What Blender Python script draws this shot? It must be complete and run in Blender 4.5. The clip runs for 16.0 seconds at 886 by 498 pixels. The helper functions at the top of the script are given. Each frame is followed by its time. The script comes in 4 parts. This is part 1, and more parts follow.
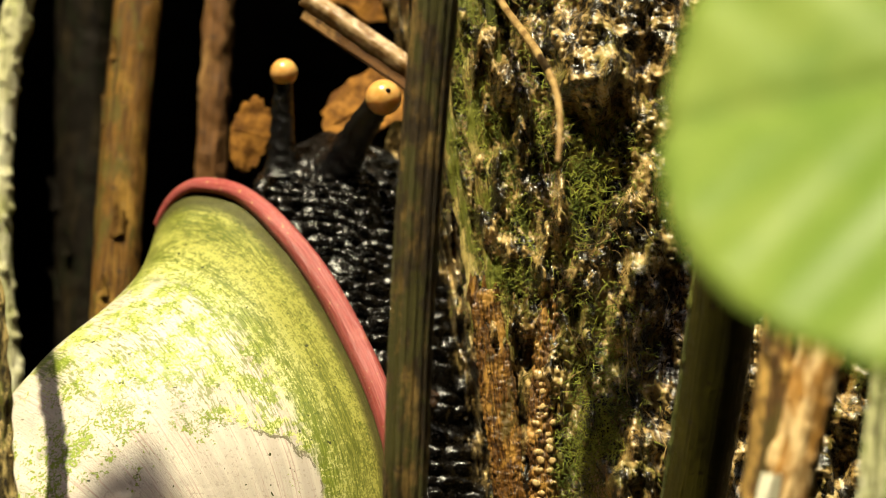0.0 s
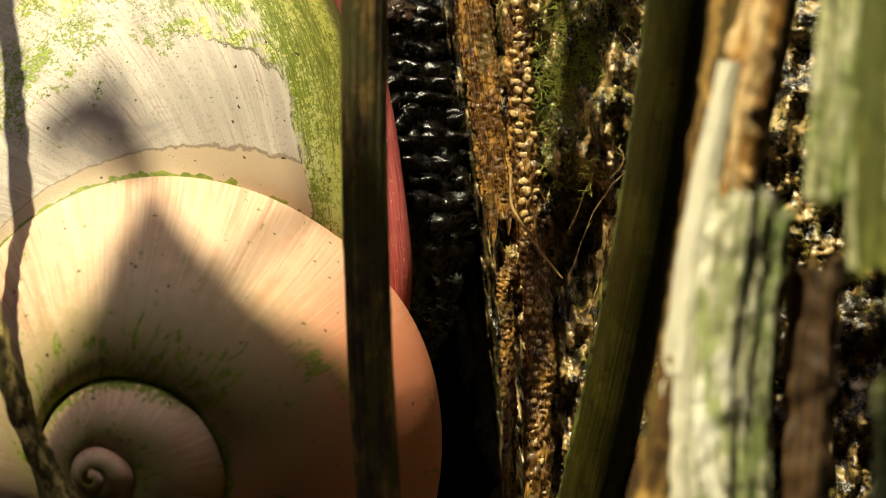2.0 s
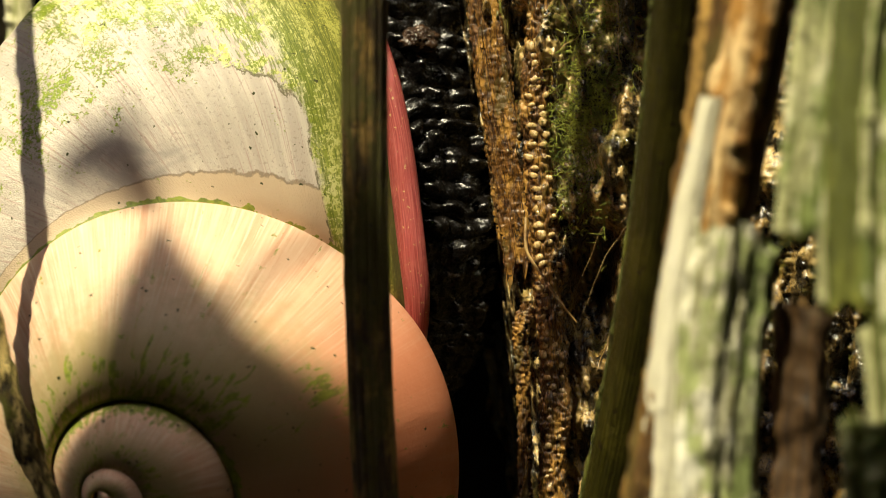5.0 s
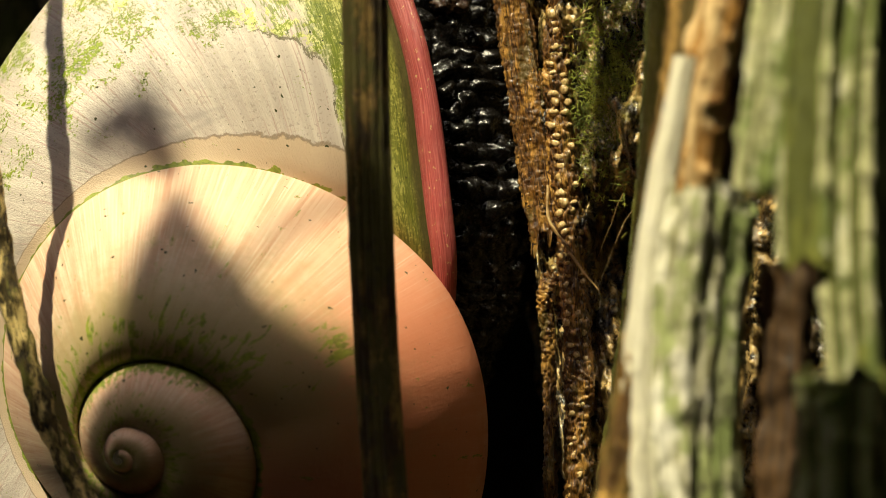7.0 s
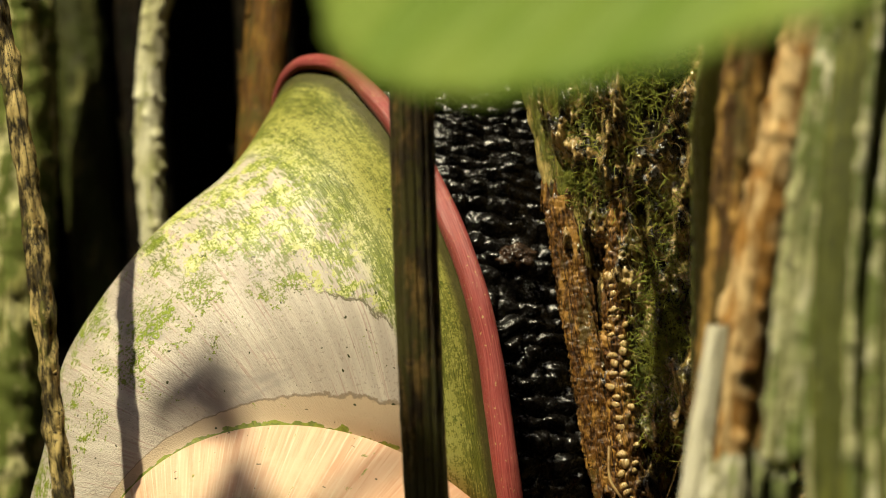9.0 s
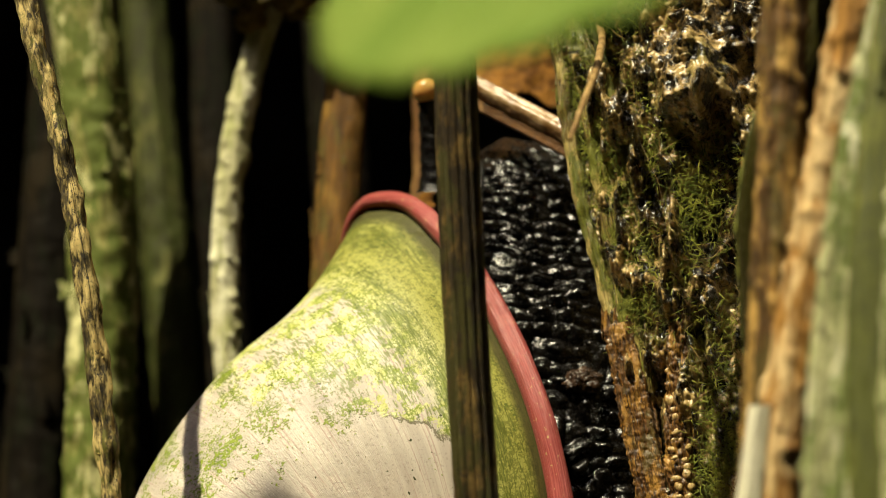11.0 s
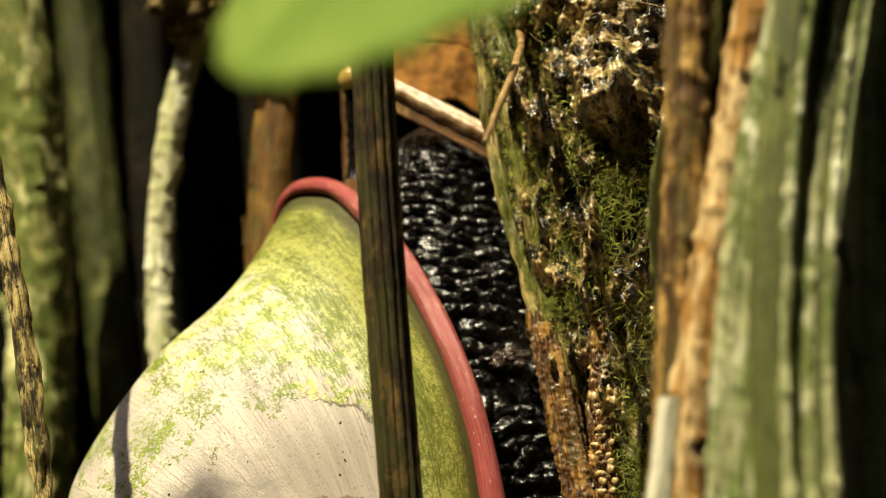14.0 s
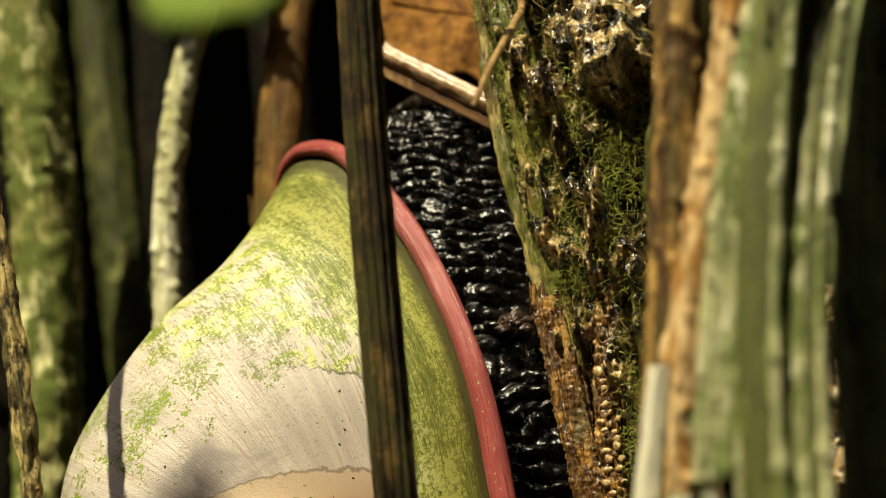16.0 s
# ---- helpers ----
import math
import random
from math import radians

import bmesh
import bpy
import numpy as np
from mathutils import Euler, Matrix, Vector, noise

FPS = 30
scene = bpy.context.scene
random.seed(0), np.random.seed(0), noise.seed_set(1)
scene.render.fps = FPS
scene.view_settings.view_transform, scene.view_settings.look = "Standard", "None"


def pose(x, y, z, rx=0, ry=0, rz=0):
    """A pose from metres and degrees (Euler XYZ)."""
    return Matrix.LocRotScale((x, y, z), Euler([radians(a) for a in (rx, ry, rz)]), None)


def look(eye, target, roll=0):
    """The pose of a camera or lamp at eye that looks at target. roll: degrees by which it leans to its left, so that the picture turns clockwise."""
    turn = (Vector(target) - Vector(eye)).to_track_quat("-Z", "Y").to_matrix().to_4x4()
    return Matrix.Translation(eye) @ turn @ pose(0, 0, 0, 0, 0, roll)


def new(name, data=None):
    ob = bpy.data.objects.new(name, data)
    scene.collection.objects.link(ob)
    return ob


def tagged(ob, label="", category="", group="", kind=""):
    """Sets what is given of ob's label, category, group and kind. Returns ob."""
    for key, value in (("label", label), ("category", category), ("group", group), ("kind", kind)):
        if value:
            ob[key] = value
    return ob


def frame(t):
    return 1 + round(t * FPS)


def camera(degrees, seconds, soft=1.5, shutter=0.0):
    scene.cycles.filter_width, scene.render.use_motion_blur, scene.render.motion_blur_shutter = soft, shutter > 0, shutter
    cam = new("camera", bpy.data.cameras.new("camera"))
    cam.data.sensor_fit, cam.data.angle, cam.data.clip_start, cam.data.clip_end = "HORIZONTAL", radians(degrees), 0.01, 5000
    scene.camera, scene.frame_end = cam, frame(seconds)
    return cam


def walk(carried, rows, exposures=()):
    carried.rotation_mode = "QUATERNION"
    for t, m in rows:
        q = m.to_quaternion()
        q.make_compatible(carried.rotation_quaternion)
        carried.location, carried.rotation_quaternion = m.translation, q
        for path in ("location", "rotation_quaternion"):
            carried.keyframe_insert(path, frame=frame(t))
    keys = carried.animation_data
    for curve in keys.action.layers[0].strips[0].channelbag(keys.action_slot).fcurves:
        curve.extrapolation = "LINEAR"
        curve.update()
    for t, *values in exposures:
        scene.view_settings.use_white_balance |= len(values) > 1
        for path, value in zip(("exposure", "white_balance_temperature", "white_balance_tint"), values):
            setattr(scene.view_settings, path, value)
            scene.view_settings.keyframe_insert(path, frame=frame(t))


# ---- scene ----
# ================= camera =================
cam = camera(22.79, 16.0, soft=0.85)
cam.data.dof.use_dof = True
cam.data.dof.focus_distance = 0.268
cam.data.dof.aperture_fstop = 25.0
walk(cam, [
    (0, look((-0.0423, -0.2686, 0.0205), (-0.0302, -0.0103, 0.0478), 2.31)),
    (0.5, look((-0.0391, -0.2676, 0.0179), (-0.0306, -0.0084, 0.0364), 1.71)),
    (1, look((-0.0376, -0.2661, 0.0140), (-0.0313, -0.0063, 0.0223), 1.37)),
    (1.5, look((-0.0350, -0.2631, 0.0097), (-0.0286, -0.0032, 0.0098), 1.41)),
    (2, look((-0.0289, -0.2588, 0.0066), (-0.0249, 0.0011, 0.0043), 1.16)),
    (2.5, look((-0.0225, -0.2544, 0.0053), (-0.0299, 0.0055, 0.0065), 1.07)),
    (3, look((-0.0191, -0.2535, 0.0044), (-0.0255, 0.0064, 0.0079), 1.03)),
    (3.5, look((-0.0195, -0.2543, 0.0049), (-0.0346, 0.0053, 0.0095), 1.35)),
    (4, look((-0.0200, -0.2571, 0.0045), (-0.0301, 0.0026, 0.0100), 1.41)),
    (6.5, look((-0.0016, -0.2592, 0.0024), (-0.0238, -0.0002, 0.0076), 1.44)),
    (7, look((0.0023, -0.2580, 0.0018), (-0.0286, 0.0001, 0.0055), 1.04)),
    (7.5, look((0.0057, -0.2578, 0.0018), (-0.0277, 0.0000, 0.0067), 0.48)),
    (8, look((0.0085, -0.2582, 0.0029), (-0.0300, -0.0014, 0.0157), 0.35)),
    (8.5, look((0.0094, -0.2595, 0.0037), (-0.0355, -0.0043, 0.0252), 0.31)),
    (9, look((0.0111, -0.2610, 0.0049), (-0.0349, -0.0070, 0.0364), 0.17)),
    (9.5, look((0.0132, -0.2614, 0.0026), (-0.0338, -0.0080, 0.0369), -0.13)),
    (10, look((0.0161, -0.2569, -0.0030), (-0.0405, -0.0073, 0.0427), -0.38)),
    (12.5, look((0.0221, -0.2664, -0.0127), (-0.0349, -0.0212, 0.0524), -1.34)),
    (13, look((0.0246, -0.2685, -0.0131), (-0.0285, -0.0225, 0.0522), -1.38)),
    (13.5, look((0.0230, -0.2637, -0.0121), (-0.0337, -0.0173, 0.0485), -1.82)),
    (14, look((0.0234, -0.2623, -0.0123), (-0.0304, -0.0155, 0.0493), -2.00)),
    (14.5, look((0.0254, -0.2610, -0.0137), (-0.0288, -0.0146, 0.0489), -1.99)),
    (15, look((0.0256, -0.2587, -0.0140), (-0.0296, -0.0124, 0.0484), -1.89)),
    (15.5, look((0.0267, -0.2560, -0.0139), (-0.0316, -0.0105, 0.0490), -1.83)),
    (16, look((0.0284, -0.2522, -0.0132), (-0.0321, -0.0069, 0.0480), -2.32)),
], exposures=[(0.0, 0.80), (0.5, 0.62), (1.0, 0.52), (2.0, 0.66), (4.0, 0.65), (7.0, 0.64), (8.0, 0.52), (9.0, 0.25), (10.0, 0.24), (12.5, 0.88), (13.0, 0.78), (14.0, 0.64), (15.0, 0.54), (16.0, 0.46)])

# ================= light =================
SUN_DIR = Vector((-0.22, -0.48, 0.85)).normalized()      # from the subject towards the sun
world = bpy.data.worlds.new("sky")
scene.world = world
world.use_nodes = True
wn = world.node_tree.nodes
sky = wn.new("ShaderNodeTexSky")
sky.sky_type = "NISHITA"
sky.sun_disc = False
sky.sun_elevation = math.asin(SUN_DIR.z)
sky.sun_rotation = math.atan2(SUN_DIR.x, SUN_DIR.y)
sky.air_density, sky.dust_density, sky.ozone_density = 0.02, 9.5, 0.0
world.node_tree.links.new(sky.outputs[0], wn["Background"].inputs[0])
wn["Background"].inputs[1].default_value = 0.050
sun_data = bpy.data.lights.new("sun", "SUN")
sun_data.energy, sun_data.angle, sun_data.color = 5.0, radians(0.8), (1.0, 0.90, 0.60)
sun = new("sun", sun_data)
sun.matrix_world = look(SUN_DIR * 2, (0, 0, 0))

# ================= materials =================
class Nodes:
    """Short hand for a procedural material."""
    def __init__(self, name):
        self.m = bpy.data.materials.new(name)
        self.m.use_nodes = True
        self.t = self.m.node_tree
        self.b = self.t.nodes["Principled BSDF"]
        self.tc = self.t.nodes.new("ShaderNodeTexCoord")
        self.obj, self.uv = self.tc.outputs["Object"], self.tc.outputs["UV"]

    def put(self, socket, value):
        if isinstance(value, bpy.types.NodeSocket):
            self.t.links.new(value, socket)
        elif isinstance(value, tuple) and len(value) == 3 and socket.type == "RGBA":
            socket.default_value = (*value, 1)
        else:
            socket.default_value = value

    def scaled(self, co, s):
        n = self.t.nodes.new("ShaderNodeMapping")
        self.put(n.inputs["Vector"], co)
        n.inputs["Scale"].default_value = s
        return n.outputs[0]

    def noise(self, co, scale, detail=4, rough=0.6, dist=0.0):
        n = self.t.nodes.new("ShaderNodeTexNoise")
        self.put(n.inputs["Vector"], co)
        n.inputs["Scale"].default_value, n.inputs["Detail"].default_value = scale, detail
        n.inputs["Roughness"].default_value, n.inputs["Distortion"].default_value = rough, dist
        return n.outputs[0]

    def cells(self, co, scale, feature="F1", rand=1.0):
        n = self.t.nodes.new("ShaderNodeTexVoronoi")
        n.feature = feature
        self.put(n.inputs["Vector"], co)
        n.inputs["Scale"].default_value, n.inputs["Randomness"].default_value = scale, rand
        return n.outputs["Distance"]

    def math(self, op, a, b=0.0, clamp=False):
        n = self.t.nodes.new("ShaderNodeMath")
        n.operation, n.use_clamp = op, clamp
        self.put(n.inputs[0], a), self.put(n.inputs[1], b)
        return n.outputs[0]

    def step(self, x, lo, hi, a=0.0, b=1.0):
        n = self.t.nodes.new("ShaderNodeMapRange")
        n.interpolation_type = "SMOOTHSTEP"
        for i, v in enumerate((x, lo, hi, a, b)):
            self.put(n.inputs[i], v)
        return n.outputs[0]

    def mix(self, f, a, b, kind="MIX"):
        n = self.t.nodes.new("ShaderNodeMix")
        n.data_type, n.blend_type = "RGBA", kind
        self.put(n.inputs[0], f), self.put(n.inputs[6], a), self.put(n.inputs[7], b)
        return n.outputs[2]

    def split(self, co):
        n = self.t.nodes.new("ShaderNodeSeparateXYZ")
        self.put(n.inputs[0], co)
        return n.outputs

    def bump(self, h, strength, dist):
        n = self.t.nodes.new("ShaderNodeBump")
        n.inputs["Strength"].default_value, n.inputs["Distance"].default_value = strength, dist
        self.put(n.inputs["Height"], h)
        self.put(self.b.inputs["Normal"], n.outputs[0])
        self.put(self.b.inputs["Coat Normal"], n.outputs[0])

    def done(self, colour, rough=0.6, spec=0.5, sss=0.0, coat=0.0):
        self.put(self.b.inputs["Base Color"], colour)
        self.put(self.b.inputs["Roughness"], rough)
        self.put(self.b.inputs["Specular IOR Level"], spec)
        if sss:
            self.b.inputs["Subsurface Weight"].default_value = sss
            self.b.inputs["Subsurface Radius"].default_value = (0.002, 0.001, 0.0006)
            self.b.inputs["Subsurface Scale"].default_value = 1.0
        self.put(self.b.inputs["Coat Weight"], coat)
        self.b.inputs["Coat Roughness"].default_value = 0.19
        return self.m


def stalk_material(name, base, dark, light, moss, moss_amount, rough=0.65, light_at=0.56, spec=0.4, pits=1.0, wet=0.0, coarse=210, fibre=(60, 2.2), relief=0.8):
    """Plant fibre that runs along the stalk; blotches of moss and bare pale or dark bark."""
    n = Nodes(name)
    fib = n.noise(n.scaled(n.uv, (*fibre, 1)), 1.0, 6, 0.65)
    big = n.noise(n.scaled(n.obj, (1.0, 1.0, 0.4)), coarse, 4, 0.6)
    fine = n.noise(n.obj, 1000, 5, 0.7)
    c = n.mix(n.step(fib, 0.36, 0.62), dark, base)
    c = n.mix(n.step(n.math("ADD", big, n.math("MULTIPLY", fib, 0.35)), light_at + 0.1, light_at + 0.28), c, light)
    m = n.step(n.math("ADD", n.noise(n.scaled(n.obj, (1.0, 1.0, 0.35)), 330, 5, 0.7), n.math("MULTIPLY", fine, 0.3)), 0.86 - moss_amount, 0.96 - moss_amount)
    c = n.mix(m, c, moss)
    c = n.mix(n.math("MULTIPLY", n.step(fine, 0.42, 0.34), pits), c, (0.02, 0.014, 0.008))
    cracks = n.noise(n.scaled(n.uv, (64, 0.45, 1)), 1.0, 3, 0.55, 0.1)
    c = n.mix(n.math("MULTIPLY", n.step(cracks, 0.40, 0.33), pits), c, dark)
    h = n.math("ADD", n.math("MULTIPLY", fib, 1.0), n.math("MULTIPLY", fine, 0.7))
    n.bump(n.math("ADD", h, n.math("MULTIPLY", cracks, 1.2)), relief, 0.00022)
    return n.done(c, n.step(fine, 0.3, 0.7, rough - 0.15, rough + 0.2), spec, coat=wet)


M_FRONT = stalk_material("dark brown stalk", (0.066, 0.040, 0.011), (0.013, 0.007, 0.002), (0.27, 0.17, 0.046), (0.078, 0.070, 0.012), 0.24, light_at=0.54, pits=0.8, coarse=420, fibre=(60, 5))
M_OLIVE = stalk_material("smooth olive stalk", (0.038, 0.034, 0.004), (0.025, 0.022, 0.003), (0.055, 0.048, 0.006), (0.034, 0.034, 0.004), 0.1, 0.45, spec=0.2)
M_BROWN = stalk_material("brown flaking stalk", (0.17, 0.082, 0.014), (0.024, 0.010, 0.002), (0.50, 0.30, 0.075), (0.10, 0.07, 0.012), 0.2, light_at=0.53, coarse=480)
M_PALE = stalk_material("pale lichen bark", (0.78, 0.75, 0.55), (0.22, 0.21, 0.09), (0.90, 0.88, 0.74), (0.33, 0.37, 0.15), 0.22, pits=0.8, coarse=330, fibre=(44, 4))
# Near-white bark also paints the sunlight on the stem's left edge.
M_WHITELIT = stalk_material("whitish bark with painted sunlight", (0.88, 0.84, 0.66), (0.70, 0.66, 0.46), (0.92, 0.89, 0.77), (0.66, 0.63, 0.38), 0.06, pits=0.3)
M_PALEGREEN = stalk_material("greenish lichen bark", (0.52, 0.53, 0.29), (0.08, 0.10, 0.03), (0.84, 0.82, 0.60), (0.22, 0.27, 0.09), 0.27, pits=0.9, coarse=360, fibre=(44, 4))
M_ORANGE = stalk_material("orange peeled wood", (0.48, 0.235, 0.042), (0.19, 0.083, 0.015), (0.76, 0.55, 0.27), (0.20, 0.105, 0.025), 0.16, light_at=0.52, pits=0.5, coarse=420)
M_TWIG = stalk_material("scaly dead twig", (0.10, 0.072, 0.018), (0.010, 0.007, 0.003), (0.68, 0.52, 0.20), (0.12, 0.115, 0.018), 0.18, light_at=0.50, coarse=560, fibre=(26, 16))
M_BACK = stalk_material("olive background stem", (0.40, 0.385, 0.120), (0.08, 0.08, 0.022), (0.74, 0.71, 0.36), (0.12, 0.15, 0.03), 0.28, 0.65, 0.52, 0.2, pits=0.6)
M_BACKPALE = stalk_material("pale background stem", (0.70, 0.67, 0.40), (0.30, 0.29, 0.13), (0.84, 0.82, 0.58), (0.42, 0.43, 0.18), 0.2, pits=0.4)
M_BACKBROWN = stalk_material("brown background stem", (0.16, 0.075, 0.011), (0.05, 0.023, 0.004), (0.29, 0.16, 0.028), (0.09, 0.066, 0.011), 0.2, spec=0.2)
M_DARKBROWN = stalk_material("dark brown dead stalk", (0.10, 0.050, 0.014), (0.016, 0.008, 0.003), (0.24, 0.14, 0.04), (0.06, 0.06, 0.02), 0.1, light_at=0.58)
M_RIB = stalk_material("lichen ribs", (0.70, 0.68, 0.38), (0.18, 0.19, 0.055), (0.90, 0.88, 0.64), (0.15, 0.19, 0.045), 0.25, light_at=0.54, pits=0.8)
M_OLIVELIT = stalk_material("olive green stalk", (0.095, 0.105, 0.014), (0.038, 0.044, 0.006), (0.20, 0.21, 0.036), (0.12, 0.14, 0.03), 0.14, 0.5, pits=0.7)
M_DARKGREEN = stalk_material("dark green stalk", (0.11, 0.125, 0.045), (0.045, 0.055, 0.02), (0.22, 0.24, 0.10), (0.12, 0.15, 0.045), 0.2)
M_BACKREDDISH = stalk_material("reddish rotten stalk", (0.19, 0.085, 0.022), (0.05, 0.020, 0.006), (0.38, 0.21, 0.07), (0.07, 0.05, 0.012), 0.1, spec=0.3)
# Dimmer copy of the olive stem: canopy shade put into the colour.
M_BACKSHADE = stalk_material("olive stem with painted shade", (0.052, 0.057, 0.015), (0.014, 0.015, 0.004), (0.15, 0.15, 0.046), (0.045, 0.055, 0.011), 0.25, spec=0.15, coarse=150)
# Near-black stems: deep shade put into the colour.
M_DEEPSHADE = stalk_material("background stem with painted shade", (0.008, 0.0055, 0.003), (0.003, 0.002, 0.001), (0.020, 0.014, 0.006), (0.008, 0.009, 0.0035), 0.2, spec=0.1)


def trunk_material():
    n = Nodes("wet mossy bark")
    fib = n.noise(n.scaled(n.obj, (1.0, 1.0, 0.22)), 560, 6, 0.7)
    big = n.noise(n.obj, 85, 4, 0.6, 0.6)
    mid = n.noise(n.obj, 380, 5, 0.7)
    fine = n.noise(n.obj, 1500, 6, 0.75)
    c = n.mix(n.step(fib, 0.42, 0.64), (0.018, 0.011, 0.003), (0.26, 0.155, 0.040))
    c = n.mix(n.step(n.math("ADD", mid, n.math("MULTIPLY", big, 0.6)), 0.76, 0.95), c, (0.50, 0.35, 0.14))
    green = n.step(n.math("ADD", n.noise(n.obj, 140, 5, 0.7), n.math("MULTIPLY", fine, 0.3)), 0.66, 0.80)
    c = n.mix(n.math("MULTIPLY", green, 0.65), c, (0.13, 0.135, 0.022))
    # Shade in the bark's hollows, painted where the relief noise dips.
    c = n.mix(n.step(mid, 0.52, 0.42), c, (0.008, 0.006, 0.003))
    n.bump(n.math("ADD", n.math("ADD", fib, mid), n.math("MULTIPLY", fine, 0.4)), 0.65, 0.00035)
    return n.done(c, n.step(fine, 0.35, 0.65, 0.16, 0.40), 0.7, coat=n.step(mid, 0.42, 0.55, 0.0, 1.0))


def body_material():
    n = Nodes("wet black snail skin")
    fine = n.noise(n.obj, 1900, 4, 0.6)
    big = n.noise(n.obj, 120, 3, 0.6)
    low = n.step(n.math("ADD", n.split(n.obj)[2], n.math("MULTIPLY", big, 0.02)), 0.052, 0.030)
    c = n.mix(big, (0.0016, 0.0016, 0.0018), (0.005, 0.0038, 0.003))
    c = n.mix(n.math("MULTIPLY", low, n.step(fine, 0.42, 0.62)), c, (0.026, 0.013, 0.006))
    n.bump(fine, 0.55, 0.00024)
    return n.done(c, n.step(fine, 0.3, 0.7, 0.20, 0.30), 0.55)


def lip_material():
    n = Nodes("pink shell lip")
    st = n.noise(n.scaled(n.uv, (3, 60, 1)), 1.0, 5, 0.6)
    big = n.noise(n.obj, 160, 3)
    c = n.mix(n.step(st, 0.3, 0.7), (0.24, 0.030, 0.032), (0.44, 0.115, 0.105))
    c = n.mix(n.step(big, 0.55, 0.8), c, (0.50, 0.16, 0.13))
    c = n.mix(n.step(n.noise(n.obj, 1500, 3), 0.64, 0.70), c, (0.55, 0.42, 0.18))
    n.bump(st, 0.5, 0.0005)
    return n.done(c, 0.38, 0.5, sss=0.15)


def shell_material():
    n = Nodes("algae grown shell")
    xy = n.split(n.uv)
    u, v = xy[0], xy[1]
    grow = n.noise(n.scaled(n.uv, (17, 1.1, 1)), 1.0, 6, 0.62, 0.25)
    growf = n.noise(n.scaled(n.uv, (95, 2.5, 1)), 1.0, 4, 0.6)
    fine = n.noise(n.obj, 1500, 5, 0.7)
    mid = n.noise(n.obj, 430, 6, 0.68)
    big = n.noise(n.obj, 95, 4, 0.6, 0.4)
    patch = n.noise(n.scaled(n.uv, (7, 5, 1)), 1.0, 6, 0.7, 0.3)
    # inner whorls: peach, deeper orange towards the open side
    peach = n.mix(n.step(grow, 0.30, 0.70), (0.60, 0.33, 0.21), (0.76, 0.55, 0.39))
    peach = n.mix(n.step(big, 0.45, 0.75), peach, (0.70, 0.52, 0.36))
    peach = n.mix(n.step(growf, 0.52, 0.68, 0.0, 0.65), peach, (0.82, 0.70, 0.55))
    peach = n.mix(n.step(growf, 0.46, 0.34, 0.0, 0.28), peach, (0.50, 0.21, 0.12))
    deep = n.math("MULTIPLY", n.step(n.math("ADD", u, n.math("MULTIPLY", grow, 0.5)), -0.35, 0.5), n.step(u, 2.4, 1.2))
    peach = n.mix(n.math("MULTIPLY", deep, 0.88), peach, (0.60, 0.19, 0.095))
    # Olive algae stain that also carries the shade low on the whorl.
    stain_shade = n.math("MULTIPLY", n.step(n.math("ADD", v, n.math("MULTIPLY", mid, 0.5)), 1.05, 0.5), n.step(u, 1.3, 0.1))
    peach = n.mix(n.math("MULTIPLY", stain_shade, 0.9), peach, (0.34, 0.275, 0.13))
    # last whorl: chalky grey white with faint purple growth lines
    chalk = n.mix(n.step(grow, 0.36, 0.64), (0.49, 0.43, 0.375), (0.62, 0.565, 0.49))
    chalk = n.mix(n.step(n.math("ADD", growf, n.math("MULTIPLY", grow, 0.4)), 0.73, 0.86, 0.0, 0.50), chalk, (0.36, 0.20, 0.175))
    chalk = n.mix(n.step(n.noise(n.obj, 2600, 2, 0.5), 0.58, 0.70, 0.0, 0.45), chalk, (0.27, 0.22, 0.185))
    chalk = n.mix(n.step(big, 0.42, 0.30), chalk, (0.38, 0.34, 0.31))
    chalk = n.mix(n.step(n.math("ADD", v, n.math("MULTIPLY", mid, 0.07)), 0.180, 0.168), chalk, (0.56, 0.44, 0.31))
    line = n.math("MULTIPLY", n.step(n.math("ADD", v, n.math("MULTIPLY", mid, 0.07)), 0.166, 0.172), n.step(n.math("ADD", v, n.math("MULTIPLY", mid, 0.07)), 0.182, 0.176))
    chalk = n.mix(n.math("MULTIPLY", line, 0.7), chalk, (0.20, 0.15, 0.10))
    last = n.step(u, 2.2, 3.2)
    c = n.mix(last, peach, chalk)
    # algae: sparse tufts on the chalk, a closed film beyond a torn edge
    grain = n.math("ADD", n.math("MULTIPLY", n.noise(n.obj, 1500, 3, 0.6), 0.5), n.math("MULTIPLY", n.noise(n.obj, 3400, 3, 0.6), 0.5))
    grain = n.math("ADD", n.math("MULTIPLY", n.math("SUBTRACT", grain, 0.5), 1.7), 0.5)
    ragged = n.math("ADD", u, n.math("ADD", n.math("MULTIPLY", n.math("SUBTRACT", patch, 0.5), n.step(v, 0.45, 0.65, 0.20, 0.50)), n.math("MULTIPLY", n.math("SUBTRACT", grain, 0.5), n.step(v, 0.40, 0.55, 0.03, 0.55))))
    edge = n.math("ADD", n.step(v, 0.27, 0.53, 5.92, 5.60), n.step(v, 0.58, 0.92, 0.0, -0.34))
    torn = n.math("MULTIPLY", n.step(n.math("ABSOLUTE", n.math("SUBTRACT", ragged, edge)), 0.010, 0.004), n.math("MULTIPLY", n.step(v, 0.52, 0.46), n.step(mid, 0.42, 0.52)))
    closed = n.step(n.math("SUBTRACT", ragged, edge), -0.01, 0.02)
    near_lip = n.step(n.math("ADD", u, n.math("MULTIPLY", v, 0.10)), 5.84, 6.16)
    thin = n.mix(n.step(mid, 0.38, 0.62), (0.70, 0.68, 0.37), (0.50, 0.52, 0.15))
